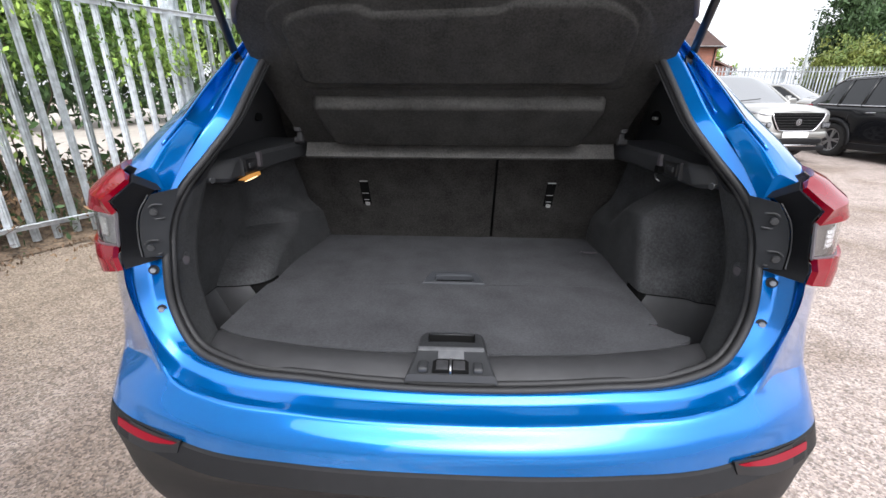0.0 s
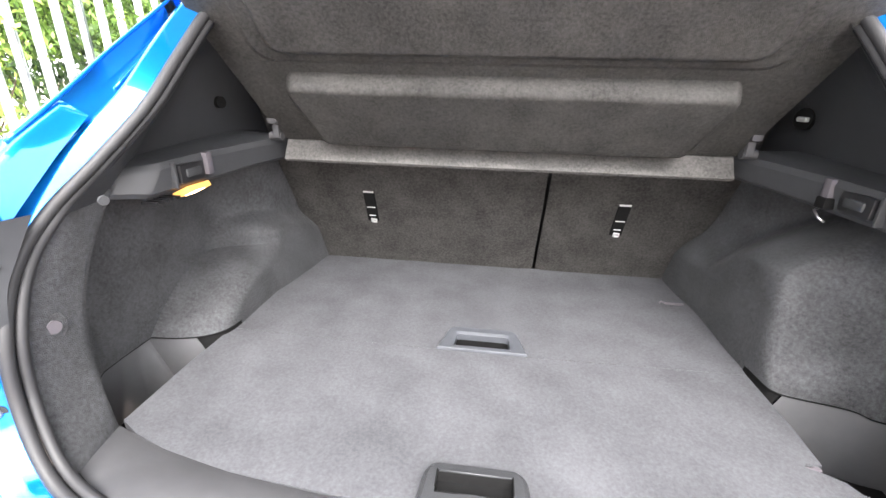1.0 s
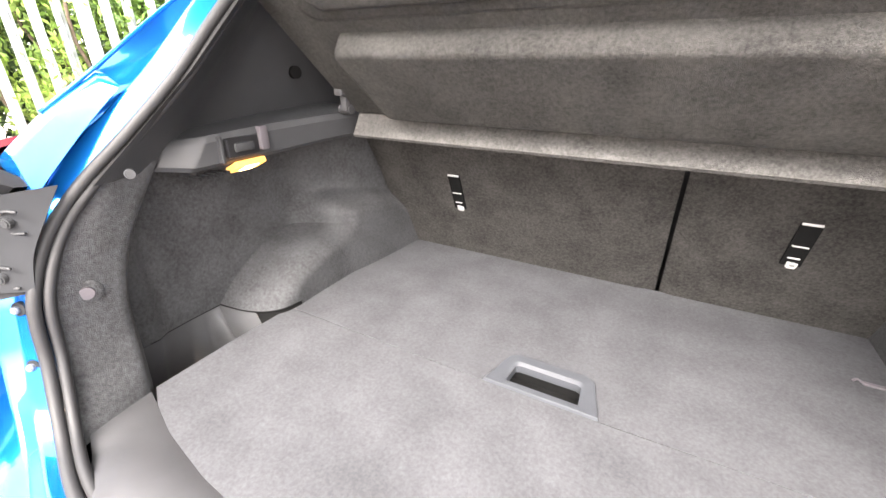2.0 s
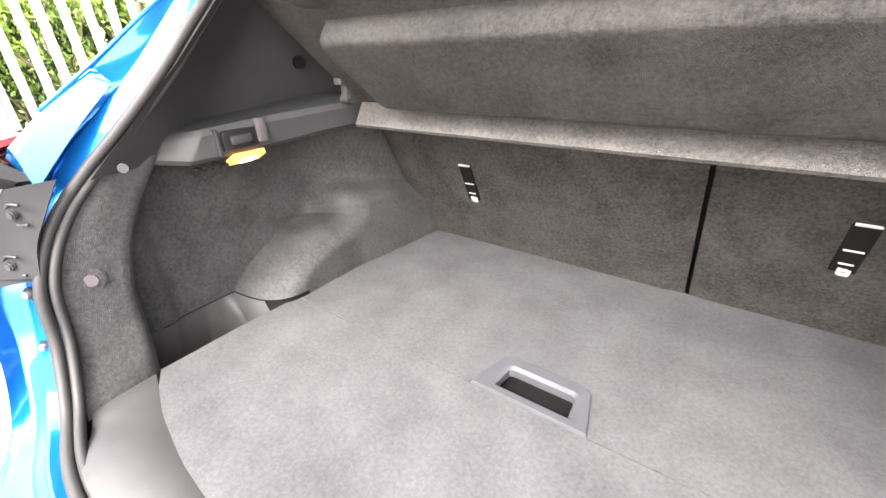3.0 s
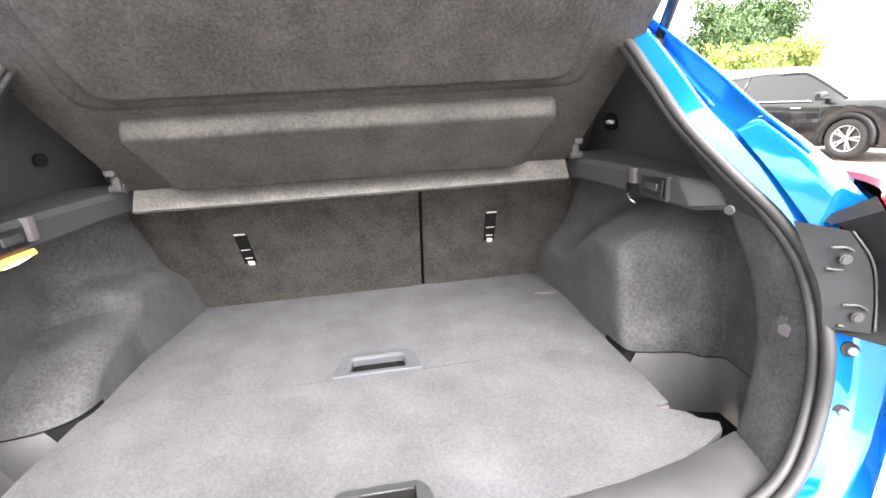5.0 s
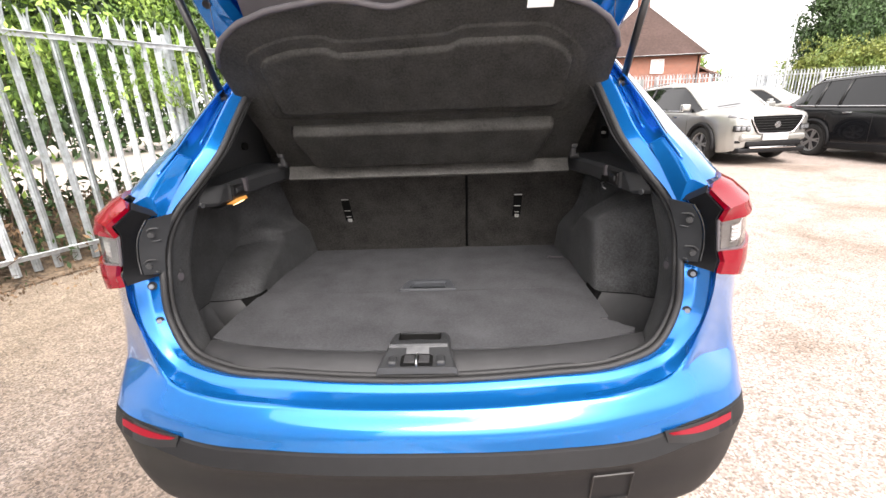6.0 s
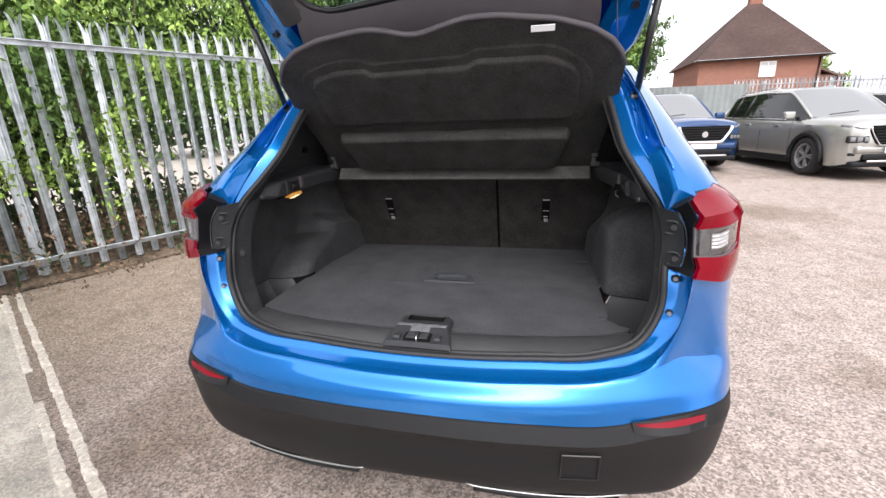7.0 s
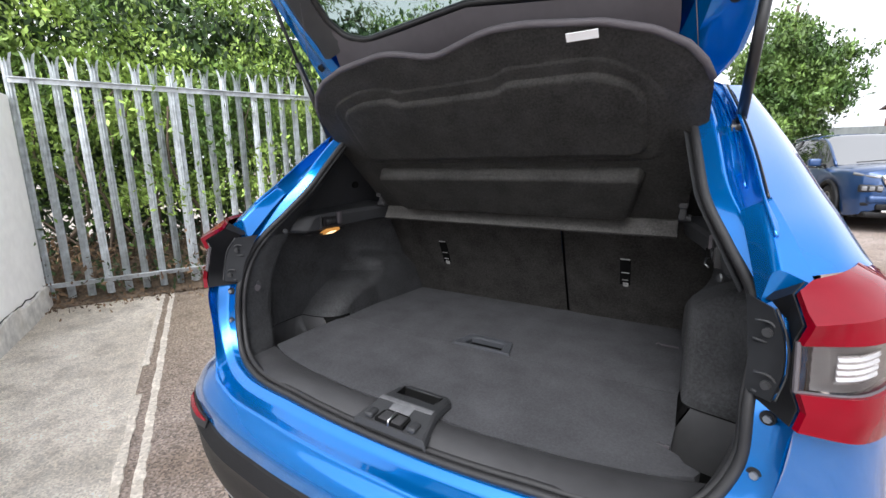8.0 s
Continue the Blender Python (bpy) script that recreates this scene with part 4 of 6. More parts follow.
# boot opening, from the sill's middle round to the roof: seal line, flange, trough, shut line
A = [(0, -.037, .761), (.303, -.031, .773), (.487, -.020, .792), (.582, .010, .820), (.635, .040, .904), (.639, .058, 1.01), (.647, .11, 1.10), (.64, .155, 1.15),
     (.60, .225, 1.225), (.56, .29, 1.30), (.54, .36, 1.38), (.522, .43, 1.455), (.49, .52, 1.53), (.3, .585, 1.565), (0, .60, 1.575)]
F = [(0, -.055, .7725), (.305, -.05, .7835), (.497, -.038, .7995), (.600, -.005, .826), (.658, .026, .90), (.672, .055, 1.01), (.678, .09, 1.10), (.664, .143, 1.168),
     (.627, .212, 1.246), (.592, .28, 1.322), (.571, .35, 1.402), (.552, .425, 1.476), (.515, .52, 1.548), (.31, .59, 1.58), (0, .605, 1.59)]
M = [(0, -.073, .757), (.306, -.068, .768), (.50, -.056, .785), (.604, -.023, .812), (.676, .006, .90), (.692, .028, 1.012), (.694, .115, 1.11), (.668, .15, 1.178),
     (.632, .222, 1.25), (.604, .335, 1.325), (.588, .405, 1.402), (.572, .475, 1.474), (.535, .56, 1.55), (.32, .60, 1.585), (0, .615, 1.595)]
N = [(0, -.096, .7515), (.31, -.09, .762), (.501, -.078, .782), (.602, -.044, .808), (.668, -.01, .90), (.684, .002, 1.013), (.698, .12, 1.115), (.672, .14, 1.186),
     (.640, .178, 1.246), (.628, .285, 1.315), (.618, .385, 1.385), (.602, .465, 1.455), (.56, .555, 1.55), (.33, .605, 1.588), (0, .622, 1.598)]
O = [(0, -.115, .75), (.31, -.108, .76), (.50, -.095, .782), (.598, -.055, .803), (.662, -.02, .90), (.678, -.010, 1.014), (.703, .125, 1.12), (.685, .125, 1.196),
     (.657, .155, 1.252), (.643, .232, 1.308), (.63, .32, 1.375), (.612, .415, 1.445), (.575, .54, 1.545), (.34, .61, 1.59), (0, .63, 1.60)]


def rounded(rows, cut=.2, times=2):
    """The rows with their folds rounded off across them; the first and last row stay."""
    r = np.array(rows, float)
    for _ in range(times):
        o = [r[0]]
        for a, b in zip(r[:-1], r[1:]):
            o += [a + (b - a) * cut, b - (b - a) * cut]
        r = np.array([*o, r[-1]])
    return r


jamb = part("jamb", sheet(rounded(straight([A, F, M, N, O], 6), .12), 0, True, True), PAINT, car, "blue painted boot opening frame", angle=50)

part("shut_line", tube(knot_spline([(x + .003, y - .002, z) for x, y, z in O[9:13]], 6), .0024, 5), GLOSS, car)
for sgn in (1, -1):
    weld = [(sgn * (m_[0] * .45 + n_[0] * .55), m_[1] * .45 + n_[1] * .55 - .003, m_[2] * .45 + n_[2] * .55 + .002) for m_, n_ in zip(M[9:13], N[9:13])]
    part("weld_flange", tube(knot_spline(weld, 6), .0026, 6), PAINT, jamb)
    lip_line = [(sgn * (x - .004), y - .004, z + .001) for x, y, z in O[8:13]]
    part("panel_lip", tube(knot_spline(lip_line, 6), .0032, 6), PAINT, jamb)
part("shut_line", tube(knot_spline([(-x - .003, y - .002, z) for x, y, z in O[9:13]], 6), .0024, 5), GLOSS, car)

# outer skin below the waist: shut line, quarter, shoulder, bumper face, lower edge of the paint
T = [*O[:6], (.81, .121, .99), (.862, .27, .99), (.89, .45, .985), (.90, .75, .98)]
Q = [(0, -.119, .748), (.31, -.111, .757), (.502, -.098, .779), (.601, -.058, .80), (.673, -.012, .855), (.722, .026, .895), (.808, .105, .88), (.865, .25, .87), (.893, .44, .875), (.903, .75, .88)]
S = [(0, -.123, .745), (.31, -.115, .753), (.503, -.102, .775), (.604, -.064, .796), (.678, -.006, .806), (.742, .038, .79), (.812, .085, .778), (.870, .22, .775), (.898, .43, .785), (.905, .75, .80)]
R = [(0, -.157, .716), (.31, -.147, .720), (.51, -.126, .731), (.618, -.097, .741), (.705, -.048, .745), (.768, -.002, .742), (.822, .064, .732), (.873, .205, .73), (.896, .42, .75), (.903, .75, .78)]
P = [(0, -.161, .668), (.31, -.151, .669), (.515, -.128, .677), (.62, -.103, .698), (.712, -.068, .705), (.778, -.020, .704), (.826, .053, .696), (.870, .2, .68), (.892, .42, .72), (.90, .75, .76)]
for k in range(4):
    ox, oy, oz = O[k]
    Q[k] = (ox, oy - .0055, oz - .0015)
    S[k] = (ox, oy - .0115, oz - .0075)
bump_grid = np.vstack([straight([T, Q], 6)[:1], loft([T, Q, S], 6, 4)[1:], loft([S, R, P], 6, 5)[1:]])
part("bumper", sheet(bump_grid, 0, True, True), PAINT, car, "glossy blue rear bumper", angle=30)

# textured lower cladding
P2 = [(x, y - 0.004, z - 0.008) for x, y, z in P[:8]]
C1 = [(x, y - 0.017, z - .034) for x, y, z in P2]
C2 = [(0, -.168, .60), (.31, -.158, .60), (.515, -.135, .60), (.62, -.112, .60), (.712, -.078, .60), (.778, -.03, .60), (.825, .04, .60), (.868, .2, .60)]
C3 = [(0, -.152, .50), (.31, -.142, .50), (.51, -.12, .50), (.61, -.10, .50), (.70, -.07, .50), (.762, -.025, .50), (.808, .04, .50), (.848, .2, .50)]
C4 = [(0, -.128, .43), (.31, -.12, .43), (.50, -.10, .432), (.595, -.082, .435), (.68, -.055, .438), (.738, -.015, .44), (.782, .045, .445), (.82, .2, .45)]
C5 = [(0, -.02, .40), (.31, -.015, .40), (.48, .0, .402), (.57, .015, .405), (.65, .035, .41), (.70, .06, .415), (.74, .1, .42), (.77, .22, .43)]
clad = part("lower_cladding", sheet(np.vstack([straight([[(x * .985, y + .02, z + .012) for x, y, z in P2], P2], 6)[:1], rounded(straight([P2, C1], 6), .3, 1), loft([C1, C2, C3, C4, C5], 6, 4)[1:]]), 0, True, True), CLAD, car, "black textured plastic lower bumper", angle=25)


def on_clad(x, z):
    """The y of the cladding's face at a place."""
    rows = [P2, C1, C2, C3, C4]
    ys = [np.interp(abs(x), [p[0] for p in r], [p[1] for p in r]) for r in rows]
    zs = [np.interp(abs(x), [p[0] for p in r], [p[2] for p in r]) for r in rows]
    return float(np.interp(z, zs[::-1], ys[::-1]))


for sgn in (1, -1):
    top = [(sgn * x, on_clad(x, z) - 0.007, z) for x, z in ((.560, .686), (.61, .689), (.67, .692), (.730, .693))]
    bot = [(sgn * x, on_clad(x, z) - 0.009, z) for x, z in ((.572, .681), (.62, .6795), (.68, .680), (.724, .683))]
    part("reflector", sheet(straight([top, bot], 5), 0.004, sgn > 0), RED, car, "red bumper reflector")
    rim_t = [(sgn * x, on_clad(x, z) - 0.003, z) for x, z in ((.552, .690), (.61, .694), (.67, .698), (.738, .698))]
    rim_b = [(sgn * x, on_clad(x, z) - 0.004, z) for x, z in ((.56, .664), (.62, .66), (.68, .66), (.732, .664))]
    part("reflector_surround", sheet(straight([rim_t, rim_b], 5), 0.004, sgn > 0), GLOSS, car)
    sk = [(sgn * x, on_clad(x, z) - 0.004, z) for x, z in ((.15, .437), (.19, .427), (.34, .425), (.47, .428), (.57, .44))]
    part("skid_trim", tube(spline(sk, 20), 0.0022, 6), ALLOY, car, "thin silver skid trim")
    lip = [(sgn * x, on_clad(x, z) + 0.002, z - 0.013) for x, z in ((.17, .43), (.34, .425), (.55, .44))]
    part("skid_lip", tube(spline(lip, 16), 0.008, 6), CLAD, car)
tow = [(.395, .59), (.487, .592), (.487, .508), (.395, .506)]
part("towing_cover", merge(*[tube([(x * (1 - f) + x2 * f, on_clad(x * (1 - f) + x2 * f, z * (1 - f) + z2 * f) - .005, z * (1 - f) + z2 * f) for f in np.linspace(0, 1, 6)], .0022, 5) for (x, z), (x2, z2) in zip(tow, tow[1:] + tow[:1])]), GLOSS, car, "square towing eye cover")

# pillar skin beside the opening
S0 = O[7:13]
S1 = [(.745, .158, 1.206), (.738, .24, 1.262), (.72, .33, 1.318), (.695, .42, 1.385), (.668, .51, 1.452), (.62, .63, 1.552)]
S15 = [(.82, .42, 1.19), (.79, .48, 1.262), (.76, .54, 1.325), (.73, .6, 1.392), (.695, .66, 1.46), (.632, .75, 1.555)]
S2 = [(.858, .75, 1.17), (.822, .77, 1.25), (.79, .80, 1.32), (.755, .82, 1.39), (.712, .85, 1.465), (.638, .88, 1.555)]
W0 = [(.80, .15, 1.16), (.862, .27, 1.10), (.886, .45, 1.08), (.894, .75, 1.07)]
W1 = [(.812, .125, 1.0), (.862, .27, .99), (.89, .45, .985), (.90, .75, .98)]
WT = [(.745, .158, 1.206), (.80, .30, 1.198), (.838, .45, 1.188), (.858, .75, 1.17)]
for sgn in (1, -1):
    part("rear_pillar", sheet(loft([S0, S1, S15, S2], 6, 6) * np.array([sgn, 1, 1]), 0, sgn > 0), PAINT, car)
    part("quarter_panel", sheet(loft([WT, W0, W1], 8, 6) * np.array([sgn, 1, 1]), 0, sgn > 0), PAINT, car)

# rest of the body ahead of the pillars
HL, HW, HH, HR, HY = 4.33, 1.81, 1.585, 0.345, 2.0
h_axles = (0.74 - HY, 3.30 - HY)
hs = lower_shell(HL, HW, HH, h_axles, HR, f0=(0.75 - HY) / HL)
hs[..., 1] += HY
part("body", sheet(hs[:, :7], 0, False, True), PAINT, car)
nose_ring = [tuple(q) for q in hs[-1]] + [tuple(q) for q in mirrored(hs[-1])[::-1][1:]]
nose_bm = bmesh.new()
nose_bm.faces.new([nose_bm.verts.new(q) for q in nose_ring])
part("nose", nose_bm, PAINT, car, "", False)
part("bonnet", sheet(hs[hs[:, 0, 1] > 2.95][:, 6:], 0, False, True), PAINT, car)
cab = cabin_sections(HL, HW, HH, (0.80 - HY) / HL, (0.80 - HY) / HL, 0.04, 0.26, 0.0)
cab[..., 1] += HY
glaze(car, cab, False)
rf = cab[0:25, 2:].copy()
rf[..., 2] += 0.012
rf[:, 0, 0] += 0.012
back_edge = np.array([(p[0], y, z) for p, y, z in zip(rf[0], (.62, .63, .64, .65), (1.535, 1.55, 1.585, 1.60))])
back_edge[:, 0] = (.615, .575, .30, 0)
part("roof", sheet(np.vstack([back_edge[None], rf]), 0.02, True, True), PAINT, car)
for sgn in (1, -1):
    part("windscreen_pillar", tube([cab[j][2] * np.array([sgn, 1, 1]) for j in range(24, 40, 3)], 0.03, 6), PAINT, car)
    part("door_pillar", tube([cab[15][c] * np.array([sgn, 1, 1]) + np.array([sgn * 0.004, 0, 0]) for c in (0, 1, 2)], 0.03, 6), GLOSS, car)
    part("roof_rail", tube([cab[j][3] * np.array([sgn, 1, 1]) + np.array([0, 0, 0.04]) for j in range(2, 23, 4)], 0.015, 6), CHROME, car)
    part("wing_mirror", block(sgn * .95, 2.75, 1.05, .2, .12, .14, .04, seg=3), PAINT, car)
    part("headlamp", tube(spline([(sgn * .45, 4.1, .74), (sgn * .66, 4.05, .77), (sgn * .80, 3.85, .82)], 8), 0.06, 8), CLEAR, car, "clear glass headlamp")
    for ay in (0.74, 3.30):
        arc = [(sgn * .862, ay + (HR + .05) * math.cos(a), HR + (HR + .05) * math.sin(a)) for a in np.linspace(-0.25, math.pi + 0.25, 24)]
        part("arch_trim", tube(arc, 0.03, 6), CLAD, car)
    part("sill", block(sgn * .865, 2.02, .29, .06, 1.75, .14, .02), CLAD, car)
part("grille", block(0, 4.13, .64, .9, .12, .2, .03), GLOSS, car)
part("underbody", block(0, 2.0, .33, 1.4, 3.7, .16), CLAD, car)
add_wheels(car, wheel_meshes(HR, 0.215, 5), HW / 2 - 0.12, (0.74, 3.30), HR)


# ---------------------------------------------------------------- tail lamps
BOLT = material("zinc_bolt", (0.2, 0.22, 0.25), 0.4, 0.5, vary=0.15)
PLATE = material("charcoal_plastic", (0.019, 0.020, 0.022), 0.55, vary=0.1, bump=0.2, bump_scale=900, spec=0.12)
LENS_IN = [(.675, -.013, 1.019), (.681, -.010, 1.045), (.672, -.010, 1.070), (.670, .003, 1.136), (.675, -.004, 1.160), (.670, .053, 1.186), (.684, .075, 1.199)]
LENS_MID = [(.742, .024, 1.003), (.750, .030, 1.032), (.745, .030, 1.064), (.745, .038, 1.135), (.744, .046, 1.162), (.724, .080, 1.189), (.712, .098, 1.203)]
LENS_OUT = [(.787, .085, .996), (.797, .096, 1.030), (.798, .102, 1.069), (.797, .107, 1.144), (.790, .118, 1.168), (.763, .130, 1.193), (.738, .138, 1.206)]
LENS_SIDE = [(.856, .255, .998), (.868, .275, 1.036), (.870, .29, 1.072), (.864, .30, 1.125), (.838, .29, 1.158), (.80, .265, 1.188), (.772, .24, 1.206)]


def lens(k0, k1, push=0.0, a=0, b=None, per=4):
    """The lens surface between two knots of height; push moves it inwards."""
    cols = [knot_spline(q, 6) for q in zip(LENS_IN, LENS_MID, LENS_OUT, LENS_SIDE)]
    g = []
    for k in range(k0, k1):
        for f in np.linspace(0, 1, per, endpoint=False):
            g.append(cols[k] * (1 - f) + cols[k + 1] * f)
    g = np.array(g + [cols[k1]])[:, a:b].transpose(1, 0, 2)
    return g + np.array([-.6, .8, 0]) * push


SMOKE = material("smoked_reflector", (0.16, 0.16, 0.165), 0.3, 0.5, vary=0.15)
for sgn in (1, -1):
    mir, fl = np.array([sgn, 1, 1]), sgn < 0
    house_in = [(.640, .062, 1.018), (.664, .036, 1.030), (.676, .052, 1.062), (.680, .060, 1.10), (.672, .075, 1.140), (.652, .094, 1.162), (.640, .118, 1.160)]
    house_out = [tuple(np.array(q) + (-.002, .003, 0)) for q in LENS_IN]
    housing = part("tail_lamp", sheet(np.array([house_in, house_out]) * mir, 0.002, sgn < 0), SATIN, car, "red and clear wraparound tail lamp", angle=30)
    part("red_lens", sheet(lens(0, 2) * mir, 0.010, fl), RED, housing, "red lower lens", angle=25)
    part("red_lens", sheet(lens(3, 6) * mir, 0.010, fl), RED, housing, "red upper lens", angle=25)
    part("clear_lens", sheet(lens(2, 3, 0, 0, 14) * mir, 0.002, fl), LENS_CLEAR, housing, "clear ribbed middle lens")
    part("side_lens", sheet(lens(2, 3, 0, 13) * mir, 0.006, fl), RED, housing)
    ribs = lens(2, 3, .012, 2, 14, 10)
    ribs[:, 1::2] += np.array([-.6, .8, 0]) * .002
    part("lamp_bowl", sheet(ribs * mir, 0.002, fl), SMOKE, housing)
    bowl = lens(2, 3, .008, 4, 10, 16)[:, 3:-4]
    bowl[:, ::2] += np.array([-.6, .8, 0]) * .0022
    part("reflector_bowl", sheet(bowl * mir, 0.002, fl), BOWL, housing, "bright reflector behind clear plastic")
    edge = lens(2, 3, -.001)
    part("lens_rim", merge(tube(edge[0] * mir, .0035, 6), tube(edge[:, 0] * mir, .003, 6), tube(edge[:, -1] * mir, .003, 6)), TRIM_LIGHT, housing)
    plate = [[(.628, .140, 1.160), (.631, .116, 1.12), (.634, .088, 1.07), (.634, .074, 1.022)], [(.655, .086, 1.156), (.668, .066, 1.122), (.672, .052, 1.07), (.660, .036, 1.030)]]
    part("mount_plate", sheet((straight(plate, 6) + np.array([-.003, -.008, 0])) * mir, 0.003, sgn > 0), PLATE, housing, "grey plastic lamp mounting plate")
    part("plate_edge", tube(knot_spline([np.array(q) * mir + np.array([0, -.010, 0]) for q in plate[1]], 6), .0018, 6), TRIM, housing)
    for (x, y, z) in ((.648, .082, 1.119), (.651, .054, 1.047)):
        arc = [(sgn * (x - .016), y - .001, z + .015), (sgn * (x + .002), y - .010, z + .015), (sgn * (x + .013), y - .015, z), (sgn * (x + .002), y - .010, z - .015), (sgn * (x - .016), y - .001, z - .015)]
        part("screw_boss", tube(knot_spline(arc, 5), .0020, 6), TRIM, housing)
        part("bolt", disc((sgn * x, y - .010, z), (-sgn * .45, -1, 0), .0075, .010, 12, bevel=.002), TRIM, housing)
    for (x, y, z) in ((.660, .050, .994), (.652, .036, .905)):
        part("bolt", disc((sgn * x, y - 0.004, z), (-sgn * .5, -1, .2), .0065, .013, 6, bevel=.0015), BOLT, jamb)
        part("washer", disc((sgn * x, y - 0.001, z), (-sgn * .5, -1, .2), .0105, .006, 18), PLATE, jamb)
    # raised lobe of the pillar above the lamp
    lo = [[(.650, .232, 1.309), (.677, .158, 1.250), (.700, .100, 1.190)], [(.634, .222, 1.298), (.644, .150, 1.252), (.648, .102, 1.214)], [(.608, .238, 1.284), (.620, .185, 1.232), (.637, .108, 1.148)]]
    bm = bmesh.new()
    crown = np.array(rounded(straight(lo, 6), .16, 2))
    ends = rounded(crown.transpose(1, 0, 2)[[0, 3, 6, 9, 12]], .15, 1).transpose(1, 0, 2)
    vs = grid_into(bm, ends)
    bm.faces.new([row[-1] for row in vs])
    bm.faces.new([row[0] for row in vs][::-1])
    bmesh.ops.transform(bm, matrix=Matrix.Diagonal((sgn, 1, 1, 1)), verts=bm.verts)
    bmesh.ops.recalc_face_normals(bm, faces=bm.faces)
    part("pillar_lobe", bm, PAINT, jamb, angle=50)

# ---------------------------------------------------------------- weatherstrip round the opening
ring = [Vector(p) for p in knot_spline(A, 10)]
ring = ring + [Vector((-p.x, p.y, p.z)) for p in ring[::-1][1:-1]]
mid_pt = Vector((0, 0.25, 1.15))


def inset(ps, d, dy):
    o = []
    n = len(ps)
    for i, p in enumerate(ps):
        t = (ps[(i + 1) % n] - ps[i - 1]).normalized()
        nrm = Vector((0, 1, 0)).cross(t).normalized()
        if nrm.dot(mid_pt - p) < 0:
            nrm = -nrm
        o.append(p + nrm * d + Vector((0, dy, 0)))
    return o


seal = part("weatherstrip", tube(inset(ring, 0.003, 0.003), 0.0088, 10, True), RUBBER, car, "black rubber weatherstrip")
part("lip", tube(inset(ring, 0.007, 0.020), 0.0078, 8, True), RUBBER, seal)

# ---------------------------------------------------------------- boot interior
FZ = 0.79
POCKET = material("satin_grey_plastic", (0.07, 0.07, 0.073), 0.3, vary=0.08, bump=0.1, bump_scale=900, spec=0.6)


def wall_x(y, z, sgn=1):
    """Half width of the boot's side lining: pillar lining, deep pocket, wheel arch box."""
    if y < .2:
        return float(np.interp(y, [-.05, .06, .10, .2], [.60, .622, .631, .638]))
    outer = float(np.interp(y, [.2, .206, .225, .25, .30, .40, .58, .64, .70, .76, .83, .95, 1.05], [.638, .66, .722, .735, .738, .738, .735, .722, .680, .638, .612, .592, .585]))
    if sgn > 0:
        # two upright rounded ridges, leaning forward as they rise
        v = y - float(np.interp(z, [.80, .95, 1.06, 1.12], [0, .022, .040, .075]))
        rise = float(smoothstep(.80, .89, z))
        inner = float(np.interp(v, FOOT_V, FOOT_X)) * (1 - rise) + float(np.interp(v, RIDGE_V, RIDGE_X)) * rise
        top = float(np.interp(y, [.40, .58, .64, .72, .95], [1.13, 1.115, 1.08, 1.015, .985]))
        k = 1 - float(smoothstep(top - .11, top + .03, z))
        inner = inner - .012 * float(smoothstep(.72, .86, y) * (1 - smoothstep(.93, .99, z)))
        return float(outer - (outer - min(inner, outer)) * k)
    # a round wheel arch, then a second, higher swelling beside the seat
    d = (.375 - math.hypot(y - .655, z - .551)) / .058
    d = min(max(d, 0.0), 1.0)
    k = (1 - (1 - d) ** 2.3) ** (1 / 2.3)
    inner = float(np.interp(y, [.30, .44, .475, .55, .70, .85, .94, 1.05], [.60, .590, .588, .590, .588, .582, .575, .572]))
    x = outer - (outer - min(inner, outer)) * k
    top = float(np.interp(y, [.60, .68, .76, .86, .95], [.965, .985, .975, .95, .90]))
    k2 = float(smoothstep(.60, .70, y) * (1 - smoothstep(top - .03, top + .03, z)))
    x -= (x - min(float(np.interp(y, [.6, .68, .76, .86, .95], [.60, .585, .572, .560, .552])), x)) * k2
    return float(x)


FOOT_AT = spline([(.20, .748), (.31, .744), (.324, .738), (.330, .720), (.336, .700), (.343, .690), (.353, .684), (.361, .672), (.369, .645), (.377, .608), (.385, .578), (.395, .563),
                  (.42, .554), (.55, .550), (.70, .556), (.94, .556), (1.05, .555)], 200)
FOOT_V, FOOT_X = FOOT_AT[:, 0], FOOT_AT[:, 1]
RIDGE_AT = spline([(.20, .748), (.31, .744), (.324, .738), (.330, .720), (.336, .700), (.343, .690), (.352, .683), (.364, .668), (.381, .650), (.397, .634), (.406, .615), (.410, .597), (.414, .578), (.424, .562),
                   (.445, .553), (.50, .550), (.58, .552), (.70, .556), (.94, .556), (1.05, .555)], 200)
RIDGE_V, RIDGE_X = RIDGE_AT[:, 0], RIDGE_AT[:, 1]
ys = np.r_[.165, .175, .19, .21, np.linspace(.23, .30, 8), np.linspace(.304, .48, 60), np.linspace(.49, 1.02, 44)]
zs = np.linspace(.80, 1.175, 72)


def lining(sgn, zlist, ylist, push=0.0):
    g = []
    for z in zlist:
        row = []
        for y in ylist:
            slope = .45 * max(0, .80 - z) * float(smoothstep(.335, .37, y)) - .25 * max(0, .80 - z) * float(1 - smoothstep(.30, .335, y))
            row.append((sgn * (wall_x(max(y, .23), max(z, .80), sgn) + push - slope), y, z))
        g.append(row)
    return np.array(g)


